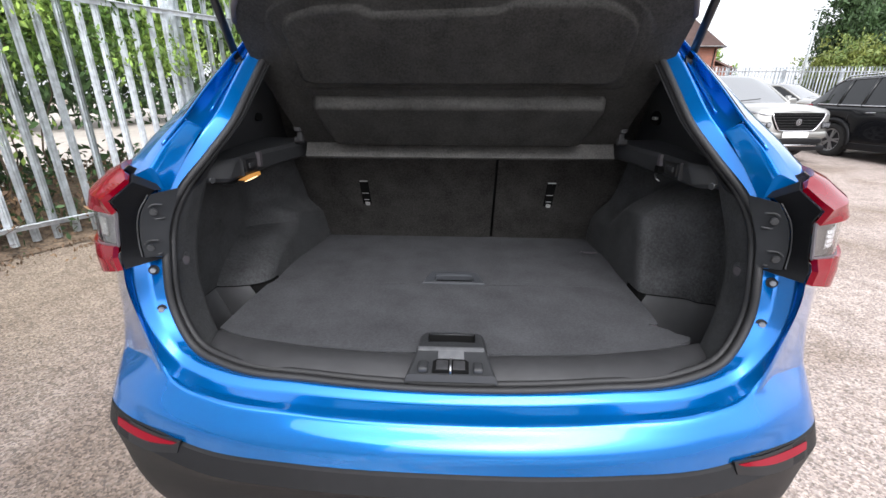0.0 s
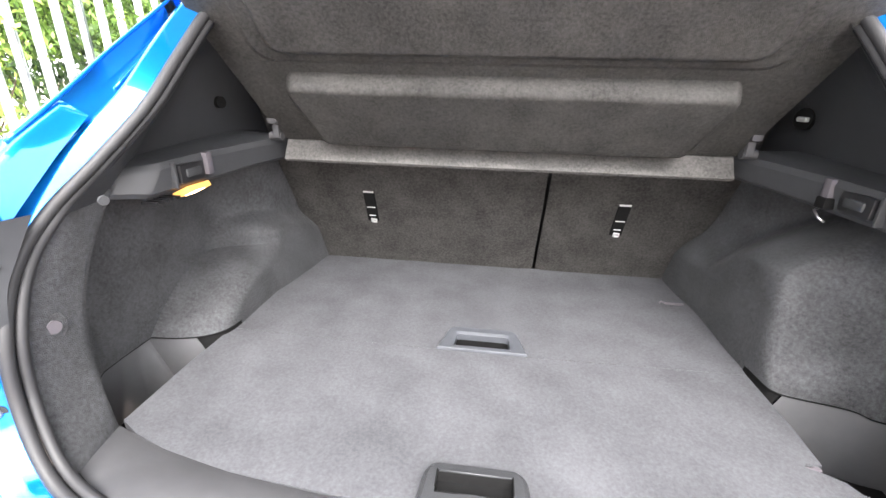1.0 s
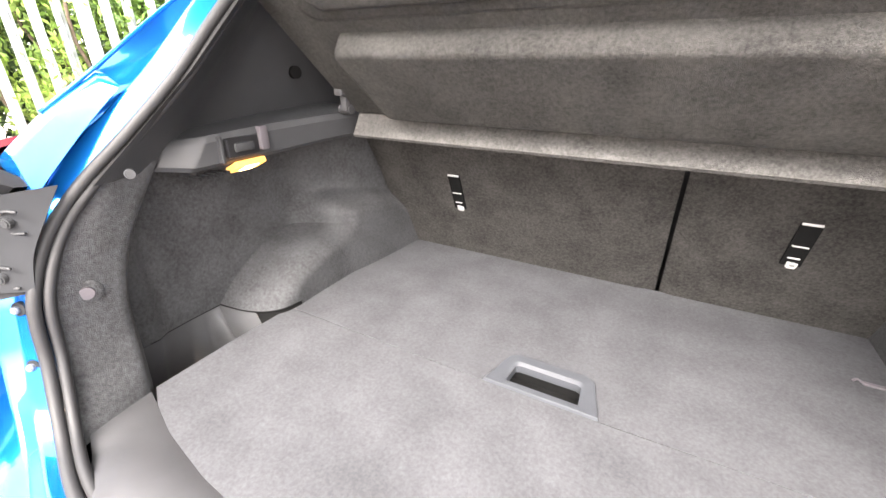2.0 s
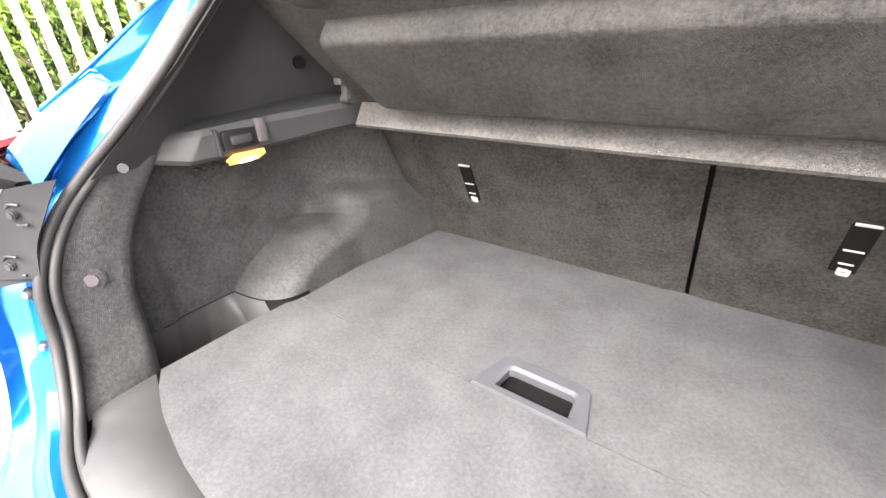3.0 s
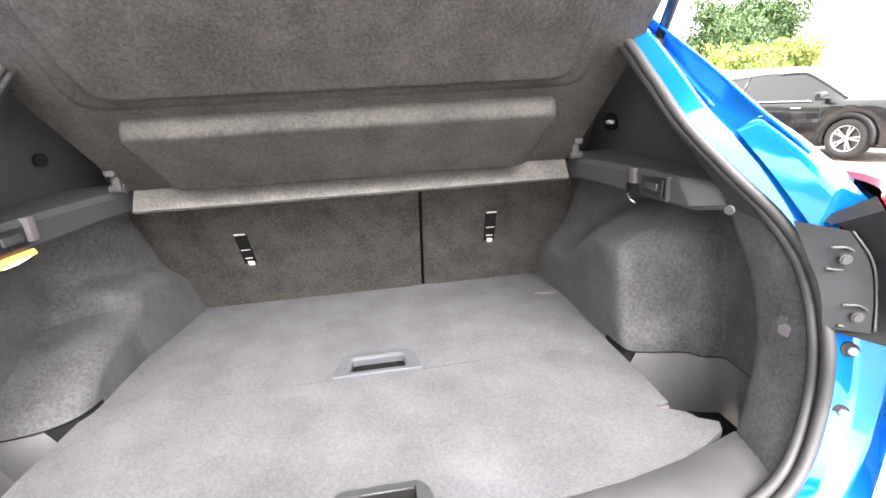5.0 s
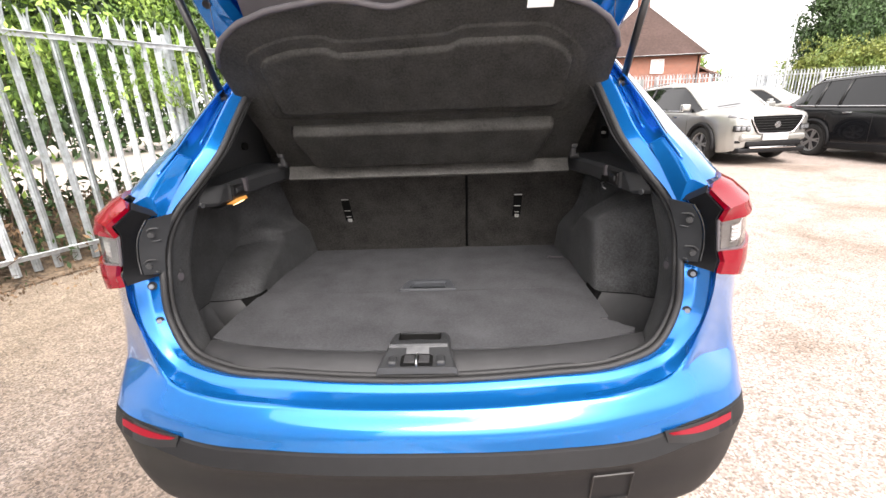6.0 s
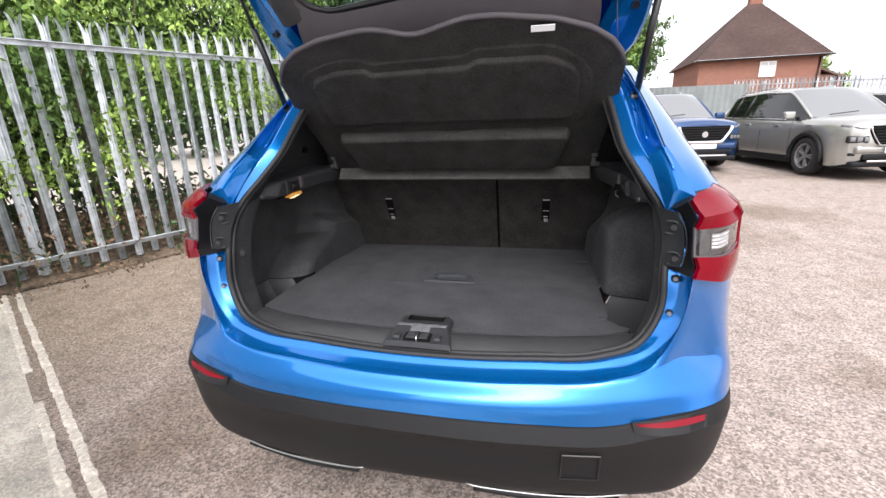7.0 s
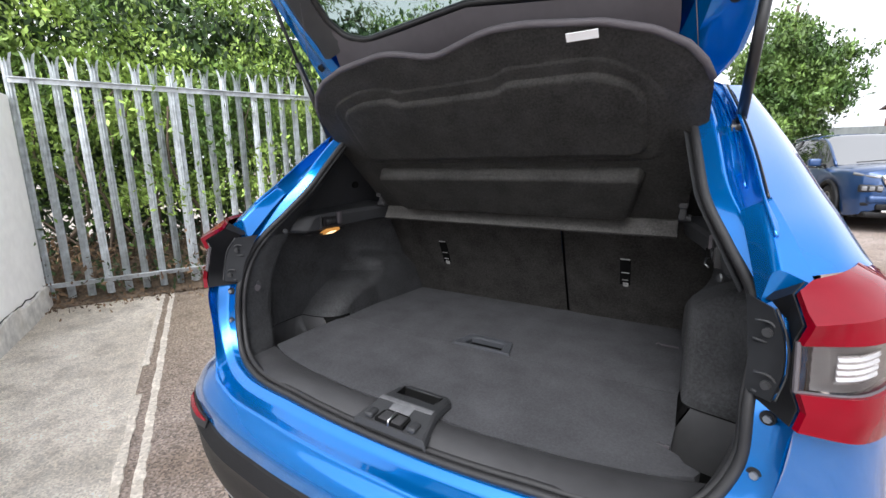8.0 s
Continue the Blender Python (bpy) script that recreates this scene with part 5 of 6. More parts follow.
INN = [tuple(q) for q in inset([Vector(q) for q in A], 0.010, 0.026)]
for sgn in (1, -1):
    side = part("side_lining", sheet(lining(sgn, zs, ys), 0, sgn < 0), SIDE_CARPET, car, "dark felt boot side lining")
    y_b = .392 if sgn > 0 else .396
    bin_ys = ys[ys <= y_b]
    part("side_pocket", sheet(lining(sgn, np.linspace(.60, .803, 10), bin_ys, 0.010), 0, sgn < 0), POCKET, car, "grey plastic pocket beside the boot floor", angle=60)
    # thin black line painted for the edge shadow under the lining
    rim = [(sgn * (wall_x(max(y, .23), .80, sgn) + .001), y, .8005) for y in ys[(ys >= .2) & (ys <= .47)]]
    part("pocket_edge_shade", tube(rim, .0016, 5), BLACK, car)
    # black sheet stands in for the shade in the gap beside the board
    part("pocket_gap_shade", sheet(lining(sgn, np.linspace(.60, .803, 4), ys[(ys >= y_b - .004) & (ys <= .484)], 0.006), 0, sgn < 0), BLACK, car)
    foot = lining(sgn, [.80, .803], ys[ys >= .478])
    foot[0, :, 2] = .772
    part("lining_foot", sheet(foot, 0, sgn < 0), SIDE_CARPET, car)
    # pillar lining: from the seal to a curved inner edge, then a return into the pocket
    e0 = [(.560, .028, .798), (.629, .056, .875)] + [(q[0] + .005, q[1] - .007, q[2]) for q in INN[5:8]] + [(.618, .182, 1.175)]
    e1 = [(.584, .083, .798), (.628, .096, .87), (.634, .11, .98), (.638, .145, 1.07), (.634, .185, 1.13), (.632, .215, 1.165)]
    e2 = [(.603, .138, .784), (.630, .156, .86), (.640, .166, .945), (.641, .20, 1.05), (.639, .24, 1.115), (.638, .275, 1.165)]
    e3 = [(.614, .150, .755), (.645, .168, .86), (.654, .176, .945), (.655, .21, 1.05), (.653, .25, 1.115), (.652, .285, 1.165)]
    e4 = [(.73, .160, .765), (.74, .178, .86), (.745, .186, .945), (.745, .22, 1.05), (.745, .26, 1.115), (.745, .295, 1.165)]
    pg = np.vstack([loft([e0, e1, e2], 8, 5), straight([e2, e3, e4], 8)[1:]])
    part("pillar_lining", sheet(pg * np.array([sgn, 1, 1]), 0, sgn > 0), SIDE_CARPET, car, "dark felt pillar lining with a round clip", angle=60)
    part("button", disc((sgn * .6355, .119, .99), (-sgn, -.25, 0), .0125, .006, 20, r2=.010), TRIM_LIGHT, side, "round plastic lining clip")
    part("clip_ring", disc((sgn * .637, .119, .99), (-sgn, -.25, 0), .022, .003, 24, r2=.018), SIDE_CARPET, side)

# black puts the shade of the pockets' depth into this panel's colour
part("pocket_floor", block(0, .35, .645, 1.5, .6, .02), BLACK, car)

# upper quarter trim and the ledges that carry the parcel shelf
for sgn in (1, -1):
    g = []
    for z in np.linspace(1.15, 1.56, 22):
        row = []
        for k, y in enumerate(np.linspace(0, 1, 12)):
            y0 = gy(z) + 0.012
            yy = y0 + (0.98 - y0) * y
            a = float(np.interp(z, [p[2] for p in A[6:13]], [p[0] for p in A[6:13]])) - 0.024
            deep = np.interp(z, [1.15, 1.3, 1.56], [.672, .645, .56])
            row.append((sgn * (a + (deep - a) * smoothstep(0, .22, y)), yy, z))
        g.append(row)
    quarter = part("quarter_trim", sheet(np.array(g), 0, sgn < 0), TRIM, car, "dark plastic upper quarter trim")
    part("button", disc((sgn * .588, .207, 1.163), (-sgn, -.4, 0), .008, .003, 20, r2=.007), TRIM, quarter)
    part("vent_hole", disc((sgn * .642, .601 if sgn < 0 else .671, 1.294), (sgn, .25, 0), .013 if sgn < 0 else .022, .016, 24), BLACK, quarter)
    if sgn > 0:
        # pale block added to paint a bright glint beside the vent hole
        part("loop", block(.634, .668, 1.293, .010, .030, .010, .004, seg=3), LABEL, quarter, "pale sliver painted for a bright highlight")
    part("seat_clip", block(sgn * .585, .940, .80, .014, .012, .012, .002), STEEL, car, "small bright seat base clip")
    sec = lambda x0, z0, z1: [(.70, z1 + .01), (x0 + .03, z1 + .006), (x0, z1), (x0 - .004, z1 - .012), (x0 + .004, z0 + .008), (x0 + .014, z0), (.70, z0 - .005)]
    rows = []
    for y, x0, z0, z1 in ((.262, .655, 1.148, 1.186), (.268, .636, 1.146, 1.192), (.306, .600, 1.140, 1.198), (.312, .598, 1.139, 1.199), (.45, .585, 1.143, 1.205), (.58, .55, 1.155, 1.212), (.66, .525, 1.16, 1.215), (.70, .52, 1.16, 1.215)):
        rows.append([(sgn * x, y + .6 * (z - z0) * (y < .32), z) for x, z in sec(x0, z0, z1)])
    ledge = part("shelf_ledge", sheet(np.array(rows), 0, sgn > 0), TRIM, car, "grey plastic ledge under the parcel shelf", angle=28)
    part("switch_bezel", block(sgn * .588, .402, 1.173, .012, .068, .036, .005), GLOSS, ledge)
    part("switch", block(sgn * .584, .402, 1.173, .012, .042, .017, .005), TRIM, ledge)
    part("rib", block(sgn * .584, .461 if sgn > 0 else .444, 1.183, .02, .018, .044, .004), TRIM_LIGHT, ledge)
    part("recess_edge", block(sgn * .592, .360, 1.172, .014, .006, .048, .002), TRIM, ledge)
    tab = merge(block(sgn * .515, .60, 1.268, .022, .018, .035, .004), block(sgn * .515, .612, 1.236, .016, .014, .035, .003), disc((sgn * .52, .62, 1.222), (1, 0, 0), .010, .03, 14))
    part("shelf_pivot", tab, SILL, car, "grey plastic shelf pivot")
part("boot_lamp", block(-.600, .412, 1.135, .038, .064, .011, .0015, m=Matrix.Rotation(-.45, 4, 'Y')), LAMP, car, "lit warm boot lamp")
part("bulb", block(-.599, .414, 1.1345, .030, .030, .012, .002, m=Matrix.Rotation(-.45, 4, 'Y')), BULB, car)
part("hook_hole", block(.581, .460, 1.162, .02, .024, .020, .003), BLACK, car)
part("lamp_grille", merge(*[block(-.612, .315 + .014 * k, 1.129, .03, .005, .006) for k in range(5)]), GLOSS, car)
part("wire_hook", tube([(.586, .472, 1.152), (.574, .470, 1.146), (.572, .452, 1.136), (.580, .446, 1.130)], .0022, 6), STEEL, car, "bent wire hook hanging from the ledge")

# load floor with its recessed pull
fl_out = [(-.556, .95), (-.585, .72), (-.600, .475), (-.607, .30), (-.606, .152), (-.56, .129), (-.482, .104), (-.37, .083), (-.2, .069), (0, .064), (.2, .069), (.37, .083),
          (.48, .104), (.54, .126), (.585, .148), (.594, .166), (.566, .181), (.556, .200), (.535, .212), (.512, .222), (.520, .231), (.542, .229), (.547, .30), (.547, .46), (.552, .50), (.57, .75), (.552, .95)]
HX0, HX1, HY0, HY1 = -.070, .058, .466, .514


def floor_board():
    """The board's top with its slot, given a thickness."""
    bm = bmesh.new()
    for loop in (fl_out, [(HX0 - .008, HY0 - .008), (HX1 + .008, HY0 - .008), (HX1 + .008, HY1 + .008), (HX0 - .008, HY1 + .008)]):
        vs = [bm.verts.new((x, y, FZ)) for x, y in loop]
        for k in range(len(vs)):
            bm.edges.new((vs[k - 1], vs[k]))
    bmesh.ops.triangle_fill(bm, use_beauty=True, use_dissolve=False, edges=bm.edges[:], normal=(0, 0, 1))
    top = bm.faces[:]
    r = bmesh.ops.extrude_face_region(bm, geom=top)
    bmesh.ops.translate(bm, vec=(0, 0, -.028), verts=[v for v in r["geom"] if isinstance(v, bmesh.types.BMVert)])
    bmesh.ops.recalc_face_normals(bm, faces=bm.faces)
    return bm


fb = tagged(part("load_floor", floor_board(), CARPET, None, "grey carpeted boot floor board with a recessed pull", False), "", "boot floor")


def floor_pull():
    """A bezel, wide at the near edge, round an open slot."""
    outer = [(-.106, .447), (.094, .447), (.074, .528), (.060, .540), (-.072, .540), (-.086, .528)]
    inn = [(HX0, HY0), (HX1, HY0), (HX1 - .004, HY1 - .004), (HX1 - .012, HY1), (HX0 + .012, HY1), (HX0 + .004, HY1 - .004)]
    rows = []
    for pts, z in ((outer, FZ + .0005), (outer, FZ + .005), ([(a[0] * .93 + b[0] * .07, a[1] * .93 + b[1] * .07) for a, b in zip(outer, inn)], FZ + .0075), ([(a[0] * .25 + b[0] * .75, a[1] * .25 + b[1] * .75) for a, b in zip(outer, inn)], FZ + .0065), (inn, FZ + .002), (inn, FZ - .013)):
        rows.append([(x, y, z) for x, y in pts])
    bm = bmesh.new()
    grid_into(bm, rows, wrap=True)
    bmesh.ops.recalc_face_normals(bm, faces=bm.faces)
    return bm


PULL = material("slate_grey_plastic", (0.046, 0.049, 0.055), 0.4, vary=0.1, bump=0.15, bump_scale=900)
part("floor_pull", floor_pull(), PULL, fb, "grey plastic recessed floor pull", angle=30)
# the well is black so that its colour holds the slot's shade
part("pull_well", merge(block((HX0 + HX1) / 2, (HY0 + HY1) / 2, FZ - .036, HX1 - HX0 + .012, HY1 - HY0 + .012, .004), block((HX0 + HX1) / 2, HY1 + .004, FZ - .022, HX1 - HX0 + .008, .003, .028), block((HX0 + HX1) / 2, HY0 - .004, FZ - .022, HX1 - HX0 + .008, .003, .028)), BLACK, fb)
part("board_seam", tube([(-.598, .455, FZ), (-.1, .447, FZ + .0004)], .0009, 5), SIDE_CARPET, fb)
part("board_seam", tube([(.09, .447, FZ + .0004), (.546, .458, FZ)], .0009, 5), SIDE_CARPET, fb)
part("lashing_eye", merge(block(.515, .763, FZ + .003, .05, .008, .005, .002), tube([(.49, .763, FZ + .004), (.482, .766, FZ + .007), (.476, .763, FZ + .003)], .0024, 6)), TRIM_LIGHT, car, "small metal lashing eye")

part("frayed_corner", merge(block(.522, .222, FZ - .005, .032, .006, .007, .002), block(.534, .228, FZ - .007, .010, .010, .006, .002)), TRIM_LIGHT, fb, "pale frayed corner of the board")

# sill trim and striker cover
s0 = [(x, y + .020, z + .009) for x, y, z in A[0:3]] + [(.535, .024, .796), (.566, .038, .806)]
s3 = [(0, .064, .787), (.29, .076, .787), (.45, .104, .787), (.555, .128, .787), (.604, .142, .788)]
crown = (.014, .013, .012, .008, .002)
s1 = [(a[0] * .7 + b[0] * .3, a[1] * .7 + b[1] * .3, a[2] * .7 + b[2] * .3 + k) for a, b, k in zip(s0, s3, crown)]
s2 = [(a[0] * .2 + b[0] * .8, a[1] * .2 + b[1] * .8, a[2] * .2 + b[2] * .8 + k * .7) for a, b, k in zip(s0, s3, crown)]
s4 = [(x * .998, y + .004, .75) for x, y, z in s3]
sill = part("sill_trim", sheet(straight([s0, s1, s2, s3, s4], 8), 0, True, True), SILL, car, "dark plastic boot sill trim")


# pale base colour carries the sky's reflection on the cover's glossy front slope
SKY_SHEEN = material("sky_sheen_plastic", (0.12, 0.122, 0.128), 0.25, vary=0.15, scale=60, big=12)


def striker_cover():
    """A low moulding that runs from the seal over the sill on to the floor board, with an open finger slot."""
    secs = ((-.034, .784, -.104, .100), (-.030, .799, -.102, .098), (.005, .806, -.094, .090), (.036, .813, -.087, .083), (.046, .815, -.086, .082), (.054, .814, -.085, .081),
            (.079, .812, -.083, .079), (.116, .807, -.081, .077), (.124, .8055, -.078, .074), (.134, .803, -.070, .066), (.139, .797, -.066, .062), (.140, .786, -.065, .061))
    rows = []
    for y, z, x0, x1 in secs:
        rows.append([(x0, y, z - .016), (x0 + .004, y, z - .004), (x0 + .010, y, z), (-.058, y, z), (-.003, y, z + .0005), (.052, y, z), (x1 - .010, y, z), (x1 - .004, y, z - .004), (x1, y, z - .016)])
    bm = bmesh.new()
    vs = [[bm.verts.new(p) for p in row] for row in rows]
    for r in range(len(vs) - 1):
        for k in range(8):
            if r == 6 and k in (3, 4):
                continue
            bm.faces.new((vs[r][k], vs[r][k + 1], vs[r + 1][k + 1], vs[r + 1][k]))
    bmesh.ops.recalc_face_normals(bm, faces=bm.faces)
    return bm


sc = part("striker_cover", striker_cover(), TRIM, car, "grey plastic lock striker cover", angle=25)
well = [[(-.058, .0785, .8125), (.052, .0785, .8125)], [(-.058, .080, .790), (.052, .080, .790)], [(-.058, .112, .792), (.052, .112, .792)], [(-.058, .1165, .808), (.052, .1165, .808)]]
part("finger_slot", sheet(np.array(well), .0015), BLACK, sc)
for x in (-.0585, .0525):
    part("slot_end", block(x, .098, .801, .0015, .038, .020), BLACK, sc)
part("slot_lip", tube([(-.056, .1165, .8085), (.050, .1165, .8085)], .0018, 6), TRIM, sc)
part("sheen_face", merge(block(-.003, .043, .8155, .150, .015, .003, .001), block(-.003, .026, .8125, .058, .026, .003, .001, m=Matrix.Rotation(.22, 4, "X"))), SKY_SHEEN, sc, "pale T-shaped face painted for the reflected sky")
part("lock_pocket", prism([(-.042, -.026), (.036, -.026), (.036, .006), (.028, .014), (-.034, .014), (-.042, .006)], .012, 0, Matrix.Translation((0, 0, .8085))), BLACK, sc)
for x in (-.021, .015):
    part("latch_block", block(x, -.008, .808, .026, .032, .006, .002, seg=2), SILL, sc)
for x in (-.062, .056):
    part("guide_block", block(x, -.012, .806, .022, .030, .014, .006, seg=3), TRIM, sc)
part("striker", tube([(-.003, -.028, .800), (-.003, -.026, .8125), (-.003, .008, .8135), (-.003, .012, .802)], .0024, 8), STEEL, car, "steel lock striker loop")

# seat backs
def seat_y(z):
    return .945 - .46 * (z - FZ)


def seat_back(x0, x1):
    bm = bmesh.new()
    g = []
    for z in np.linspace(.70, 1.42, 16):
        row = []
        for x in np.linspace(x0, x1, 20):
            e = min(x - x0, x1 - x, .02) / .02
            row.append((x, seat_y(z) + .012 * (1 - e) ** 2, z))
        g.append(row)
    grid_into(bm, g)
    bmesh.ops.solidify(bm, geom=bm.faces[:], thickness=-.09)
    return bm


def anchor(seat, x):
    """A child-seat anchor plate: pale strips and a small pictogram on a dark slot."""
    z1, z0 = 1.055, .945
    def at_z(z, off=.004):
        return (x, seat_y(z) - off, z)
    def bar(z, sx, sz, mat, off, dx=0.0, nm="plate"):
        bm = block(0, 0, 0, sx, .004, sz, .001, m=Matrix.Rotation(math.atan(.46), 4, "X"))
        c = at_z(z, off)
        bmesh.ops.translate(bm, vec=(c[0] + dx, c[1], c[2]), verts=bm.verts)
        return part(nm, bm, mat, seat, "", False)
    bar((z0 + z1) / 2, .034, z1 - z0, BLACK, .003, nm="anchor_plate")
    bar(z1 - .005, .031, .004, LABEL, .006, nm="label_strip")
    bar(.998, .026, .002, LABEL, .006, nm="label_strip")
    bar(.969, .02, .002, LABEL, .006, nm="label_strip")
    for k, (dx, dz, sx, sz) in enumerate(((-.004, .952, .006, .014), (.003, .955, .007, .006), (.003, .946, .014, .006), (.009, .952, .004, .01))):
        bar(dz, sx, sz, LABEL, .0065, dx, nm="pictogram")


wide = part("seat_back", seat_back(-.62, .1405), SEAT, car, "wide folding seat back in brown-grey felt")
narrow = part("seat_back", seat_back(.1495, .62), SEAT, car, "narrow folding seat back in brown-grey felt")
part("seat_gap", block(.145, .93, 1.05, .05, .03, .8, m=Matrix.Rotation(math.atan(.46), 4, "X")), GLOSS, car)
anchor(wide, -.365)
anchor(narrow, .357)

# ---------------------------------------------------------------- parcel shelf, tipped up on its cords
SH0, SHV = Vector((0, .640, 1.212)), Vector((0, -.69, .724)).normalized()
SHN = Vector((0, -SHV.z, SHV.y)).normalized()


def shelf_top(x):
    """The wavy free edge of the shelf."""
    t = np.interp(abs(x), [0, .2, .35, .44, .50, .535, .545], [.605, .600, .578, .548, .508, .462, .43])
    dip = -.030 * math.exp(-((x + .045) / .085) ** 2) + .010 * smoothstep(.03, .14, x) - .004
    return float(t + dip)


def swell(x, v, x0, x1, v0, v1, corner, width):
    """0 to 1: a cushion with round corners and rolled edges."""
    cx, cv, hx, hv = (x0 + x1) / 2, (v0 + v1) / 2, (x1 - x0) / 2 - corner, (v1 - v0) / 2 - corner
    qx, qv = abs(x - cx) - hx, abs(v - cv) - hv
    d = corner - math.hypot(max(qx, 0), max(qv, 0)) - min(max(qx, qv), 0)
    d = min(max(d / width, 0.0), 1.0)
    return (1 - (1 - d) ** 2.6) ** (1 / 2.6)


def pad_top(x):
    left = .474 - .9 * max(0, -.30 - x) ** 1.6
    right = .484 - 2.2 * max(0, x - .31) ** 1.7
    dip = .456 + .03 * (x + .21)
    a, b = float(smoothstep(-.235, -.195, x)), float(smoothstep(.085, .135, x))
    return left * (1 - a) + (dip * (1 - b) + right * b) * a


def shelf_relief(x, v):
    t = pad_top(x)
    h = .013 * swell(x, v, -.432, .428, .250, t, .035, .016)
    h += .003 * swell(x, v, -.468, .464, .228, t + .034, .04, .010)
    side_in = max(0, .17 - v) * .23
    h += .041 * swell(x, v, -.426 + side_in, .419 - side_in, .027, .203, .024, .019)
    return h


def shelf_mesh():
    bm = bmesh.new()
    g = []
    vs_ = np.r_[np.linspace(.004, .24, 84), np.linspace(0, 1, 110)[1:] + 1]
    for k in vs_:
        row = []
        for j in np.linspace(-1, 1, 221):
            x = j * .546
            v = k if k < 1 else .24 + (k - 1) * (shelf_top(x) - .24)
            hw = float(np.interp(v, [0, .07, .3, .42, .6], [.505, .522, .548, .548, .545]))
            x = j * hw
            p = SH0 + SHV * v + SHN * shelf_relief(x, v)
            row.append((x, p.y, p.z))
        g.append(row)
    grid_into(bm, g)
    bmesh.ops.solidify(bm, geom=bm.faces[:], thickness=.016)
    return bm


shelf = tagged(part("parcel_shelf", shelf_mesh(), SHELF, None, "dark felt parcel shelf tipped up on its cords", angle=60), "", "parcel shelf")
edge_path = [SH0 + SHV * shelf_top(x) + Vector((x, 0, 0)) - SHN * .006 for x in np.linspace(-.545, .545, 70)]
part("edge_strip", tube(edge_path, .0085, 8), TRIM_LIGHT, shelf, "grey edge binding")
c = SH0 + SHV * (shelf_top(.315) - .012) + SHN * .002
part("label_sticker", block(.315, c.y - .012, c.z - .012, .062, .003, .017, m=Matrix.Rotation(math.atan2(SHV.y, SHV.z) * -1, 4, "X")), WHITE, shelf, "small white paper label", False)
flap = [[(x, y, z) for x in (-.505, -.25, 0, .25, .505)] for y, z in ((.70, 1.222), (.655, 1.218), (.643, 1.212), (.617, 1.170), (.622, 1.164), (.70, 1.166))]
part("shelf_flap", sheet(np.array(flap), 0, False), SHELF, shelf, "felt covered shelf front flap", angle=25)

# ---------------------------------------------------------------- raised tailgate and its struts
GA, GB = radians(50), radians(8)
GO = Vector((0, .50, 1.572))


def on_gate(x, u, n=0.0):
    """A place on the raised gate: u along it from the hinge, n below its inner face; the lower panel lies flatter than the window."""
    a = GA if u < .62 else GB if u > .78 else GA + (GB - GA) * (u - .62) / .16
    v1, v2 = min(u, .70), max(u - .70, 0)
    y = GO.y - math.cos(GA) * v1 - math.cos(GB) * v2
    z = GO.z + math.sin(GA) * v1 + math.sin(GB) * v2
    return (x, y - math.sin(a) * n, z - math.cos(a) * n)


def gate_half(u):
    return float(np.interp(u, [-.02, .03, .12, .3, .6, .8, 1.0], [.555, .595, .615, .62, .655, .68, .62]))


def trim_half(u):
    return float(np.interp(u, [0, .06, .15, .3, .6, .8, 1.0], [.43, .47, .505, .55, .585, .60, .54]))


def glass_low(x):
    return float(np.interp(abs(x), [0, .2, .35, .42, .455], [.245, .222, .206, .225, .27]))


def glass_half(u):
    return float(np.interp(u, [.2, .22, .25, .30, .5, .62, .66], [.36, .42, .455, .47, .50, .50, .44]))


gate_us = np.linspace(-.02, 1.0, 34)
js = np.linspace(-1, 1, 21)
lip_rows = []
for u in gate_us:
    h, t_ = gate_half(u), trim_half(u) - .01
    lip_rows.append([on_gate(t_, u, .012), on_gate(t_ + (h - t_) * .25, u, .022), on_gate(t_ + (h - t_) * .6, u, .004), on_gate(h - .012, u, .006), on_gate(h, u, -.006), on_gate(h - .004, u, -.03), on_gate(h - .03, u, -.055)])
skin = [[on_gate((gate_half(u) - .03) * j, u, -.055 - .03 * (1 - j * j)) for j in js] for u in gate_us]
gate_bm = sheet(np.array(lip_rows), 0, False, True)
grid_into(gate_bm, [r for u, r in zip(gate_us, skin) if u >= .64])
grid_into(gate_bm, [r for u, r in zip(gate_us, skin) if u <= .22])
bmesh.ops.remove_doubles(gate_bm, verts=gate_bm.verts, dist=.002)
gate = part("tailgate", gate_bm, PAINT, car, "raised blue tailgate")
rows = []
for k in np.linspace(0, 1, 9):
    row = []
    for j in js:
        u1 = glass_low(j * .455)
        u = .0 + k * u1
        row.append(on_gate(trim_half(u) * j * (1 - k) + k * .455 * j, u, .026 + .012 * (1 - abs(j) ** 4) - .03 * k ** 4))
    rows.append(row)
part("inner_trim", sheet(np.array(rows), .008), TRIM_LIGHT, gate, "mauve-grey plastic inner trim")
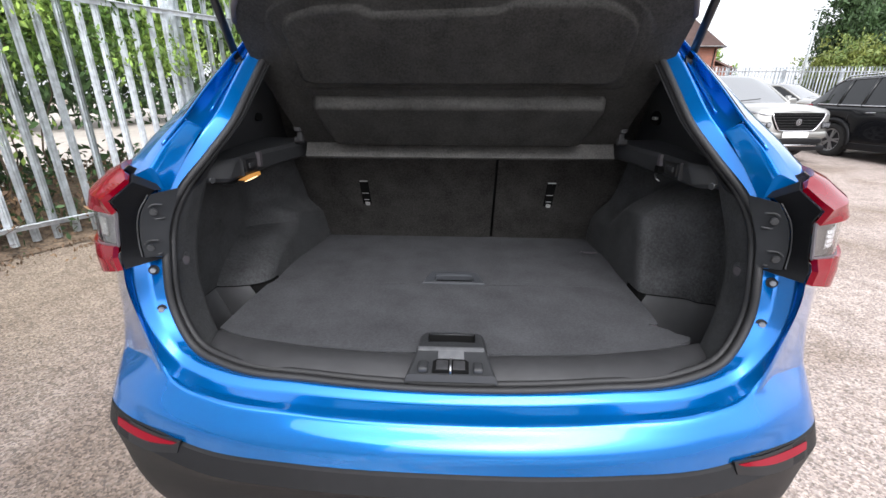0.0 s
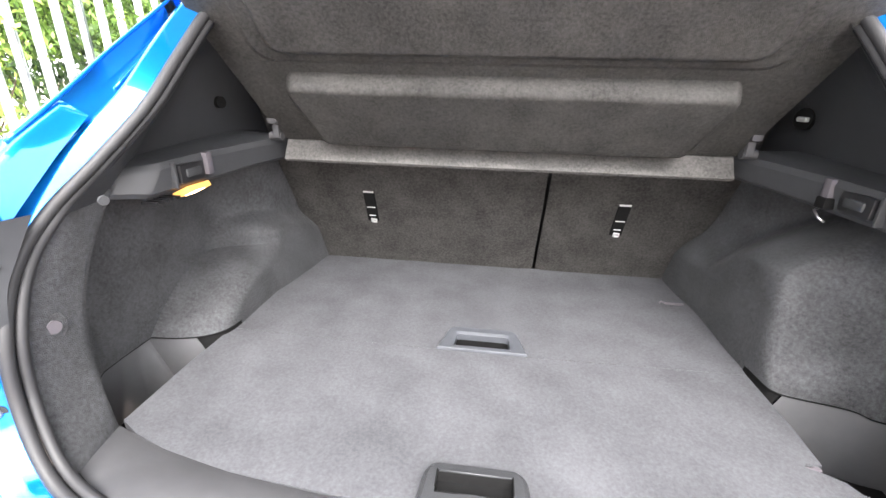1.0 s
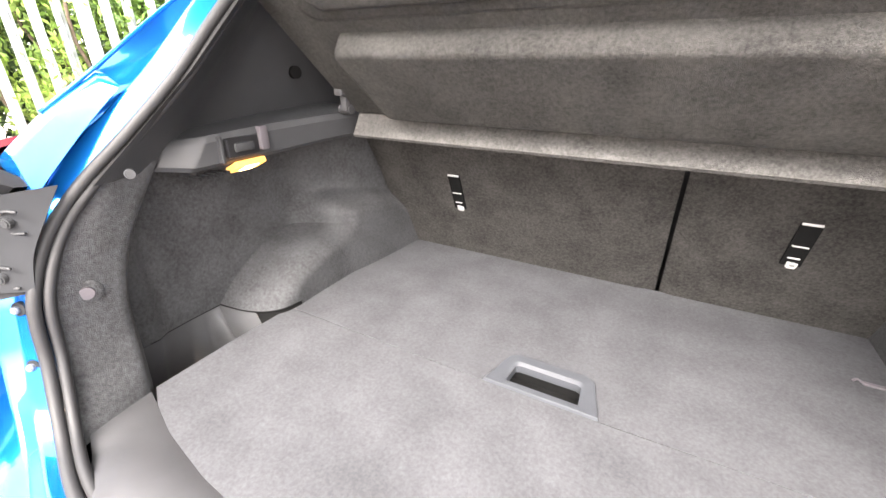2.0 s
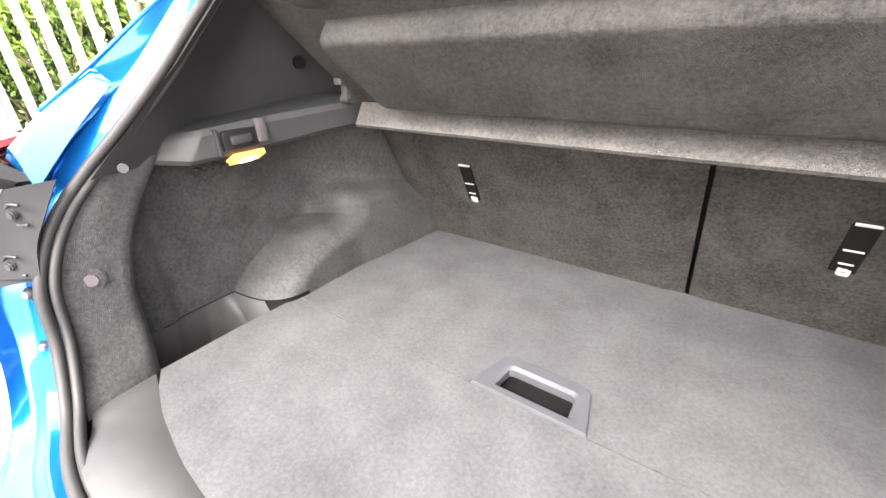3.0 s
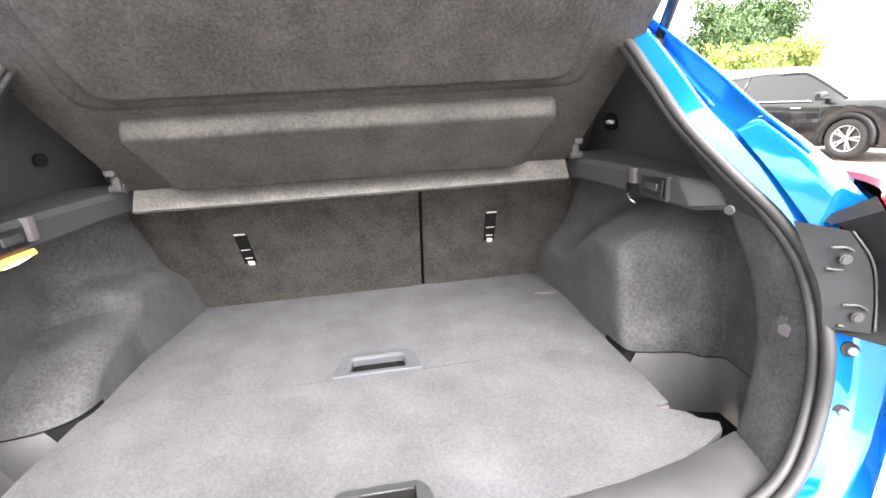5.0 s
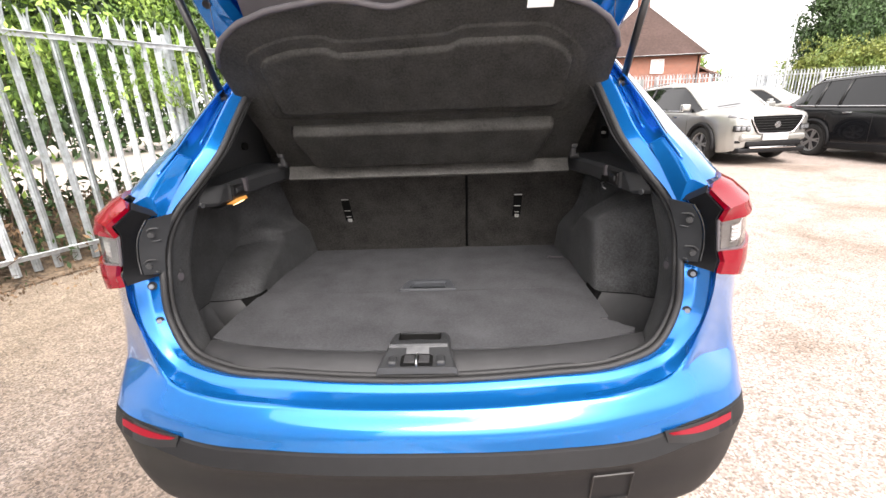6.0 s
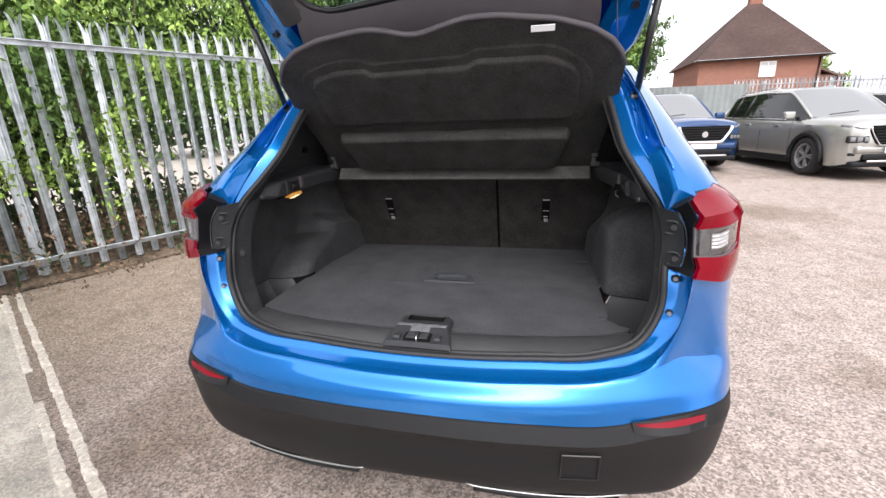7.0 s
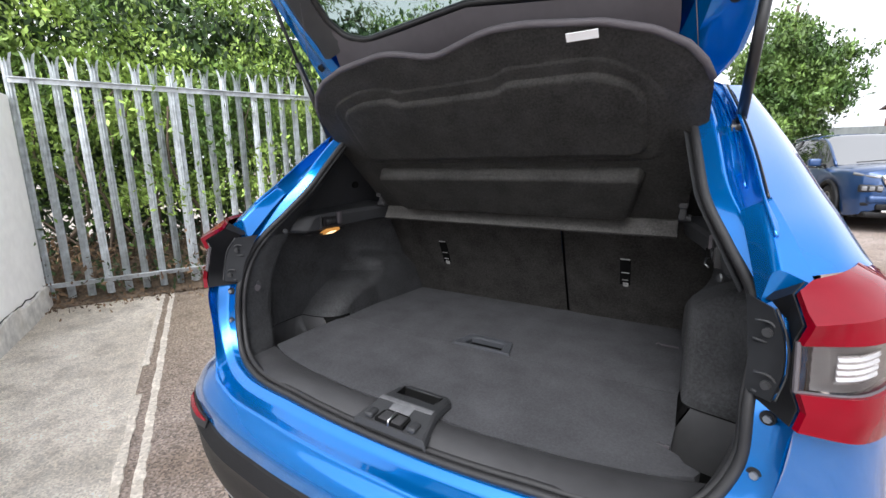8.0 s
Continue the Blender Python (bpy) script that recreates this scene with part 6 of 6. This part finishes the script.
side_rows = [[on_gate(glass_half(u), u, -.006), on_gate(glass_half(u) + .02, u, .014), on_gate(trim_half(u) - .02, u, .026), on_gate(trim_half(u), u, .016)] for u in np.linspace(.20, .68, 12)]
side_rows[0] = [on_gate(.42, .212, -.004), on_gate(.45, .20, .014), on_gate(.50, .19, .026), on_gate(.53, .19, .016)]
for sgn in (1, -1):
    part("side_trim", sheet(np.array(side_rows) * np.array([sgn, 1, 1]), .006, sgn < 0), TRIM, gate, "dark plastic window side trim")
low_trim = [[on_gate((trim_half(u) - .005) * j, u, .02 + .02 * (1 - j * j)) for j in js] for u in np.linspace(.64, .97, 9)]
part("lower_trim", sheet(np.array(low_trim), .008), TRIM, gate)
gl = [[on_gate(.51 * j, glass_low(.45 * j) - .03 + k * (.70 - glass_low(.45 * j)), -.022 - .03 * (1 - j * j)) for j in js] for k in np.linspace(0, 1, 12)]
glass_ob = part("rear_window", sheet(np.array(gl), .004), GLASS, gate, "tinted rear window")
band = [on_gate(x, glass_low(x) + .004, -.008) for x in np.linspace(-.45, .45, 40)]
band = [on_gate(-glass_half(u) + .004, u, -.008) for u in np.linspace(.64, .29, 12)] + band + [on_gate(glass_half(u) - .004, u, -.008) for u in np.linspace(.29, .64, 12)]
part("window_band", tube(band, .011, 6), GLOSS, gate, "black window sealing band")
for sgn in (1, -1):
    part("bump_stop", disc(on_gate(sgn * .57, .16, .008), (0, -math.sin(GA), -math.cos(GA)), .011, .012, 14), GLOSS, gate)
for sgn in (1, -1):
    st = part("gas_strut", tube([(sgn * .606, .455, 1.447), (sgn * .617, .335, 1.70)], .0105, 12), GLOSS, car, "black gas strut")
    part("rod", tube([(sgn * .616, .345, 1.68), (sgn * .632, .215, 1.955)], .0055, 10), DARK_STEEL, st)
    part("ball_socket", merge(disc((sgn * .605, .457, 1.442), (sgn, 0, 0), .016, .03, 16, bevel=.004), disc((sgn * .595, .46, 1.438), (sgn, 0, 0), .022, .008, 16)), GLOSS, st)
    part("cord", tube(spline([on_gate(sgn * .49, .36, .03), (sgn * .50, .27, 1.70), (sgn * .515, .30, 1.585)], 8), .001, 5), TRIM_LIGHT, car, "thin grey shelf cord")
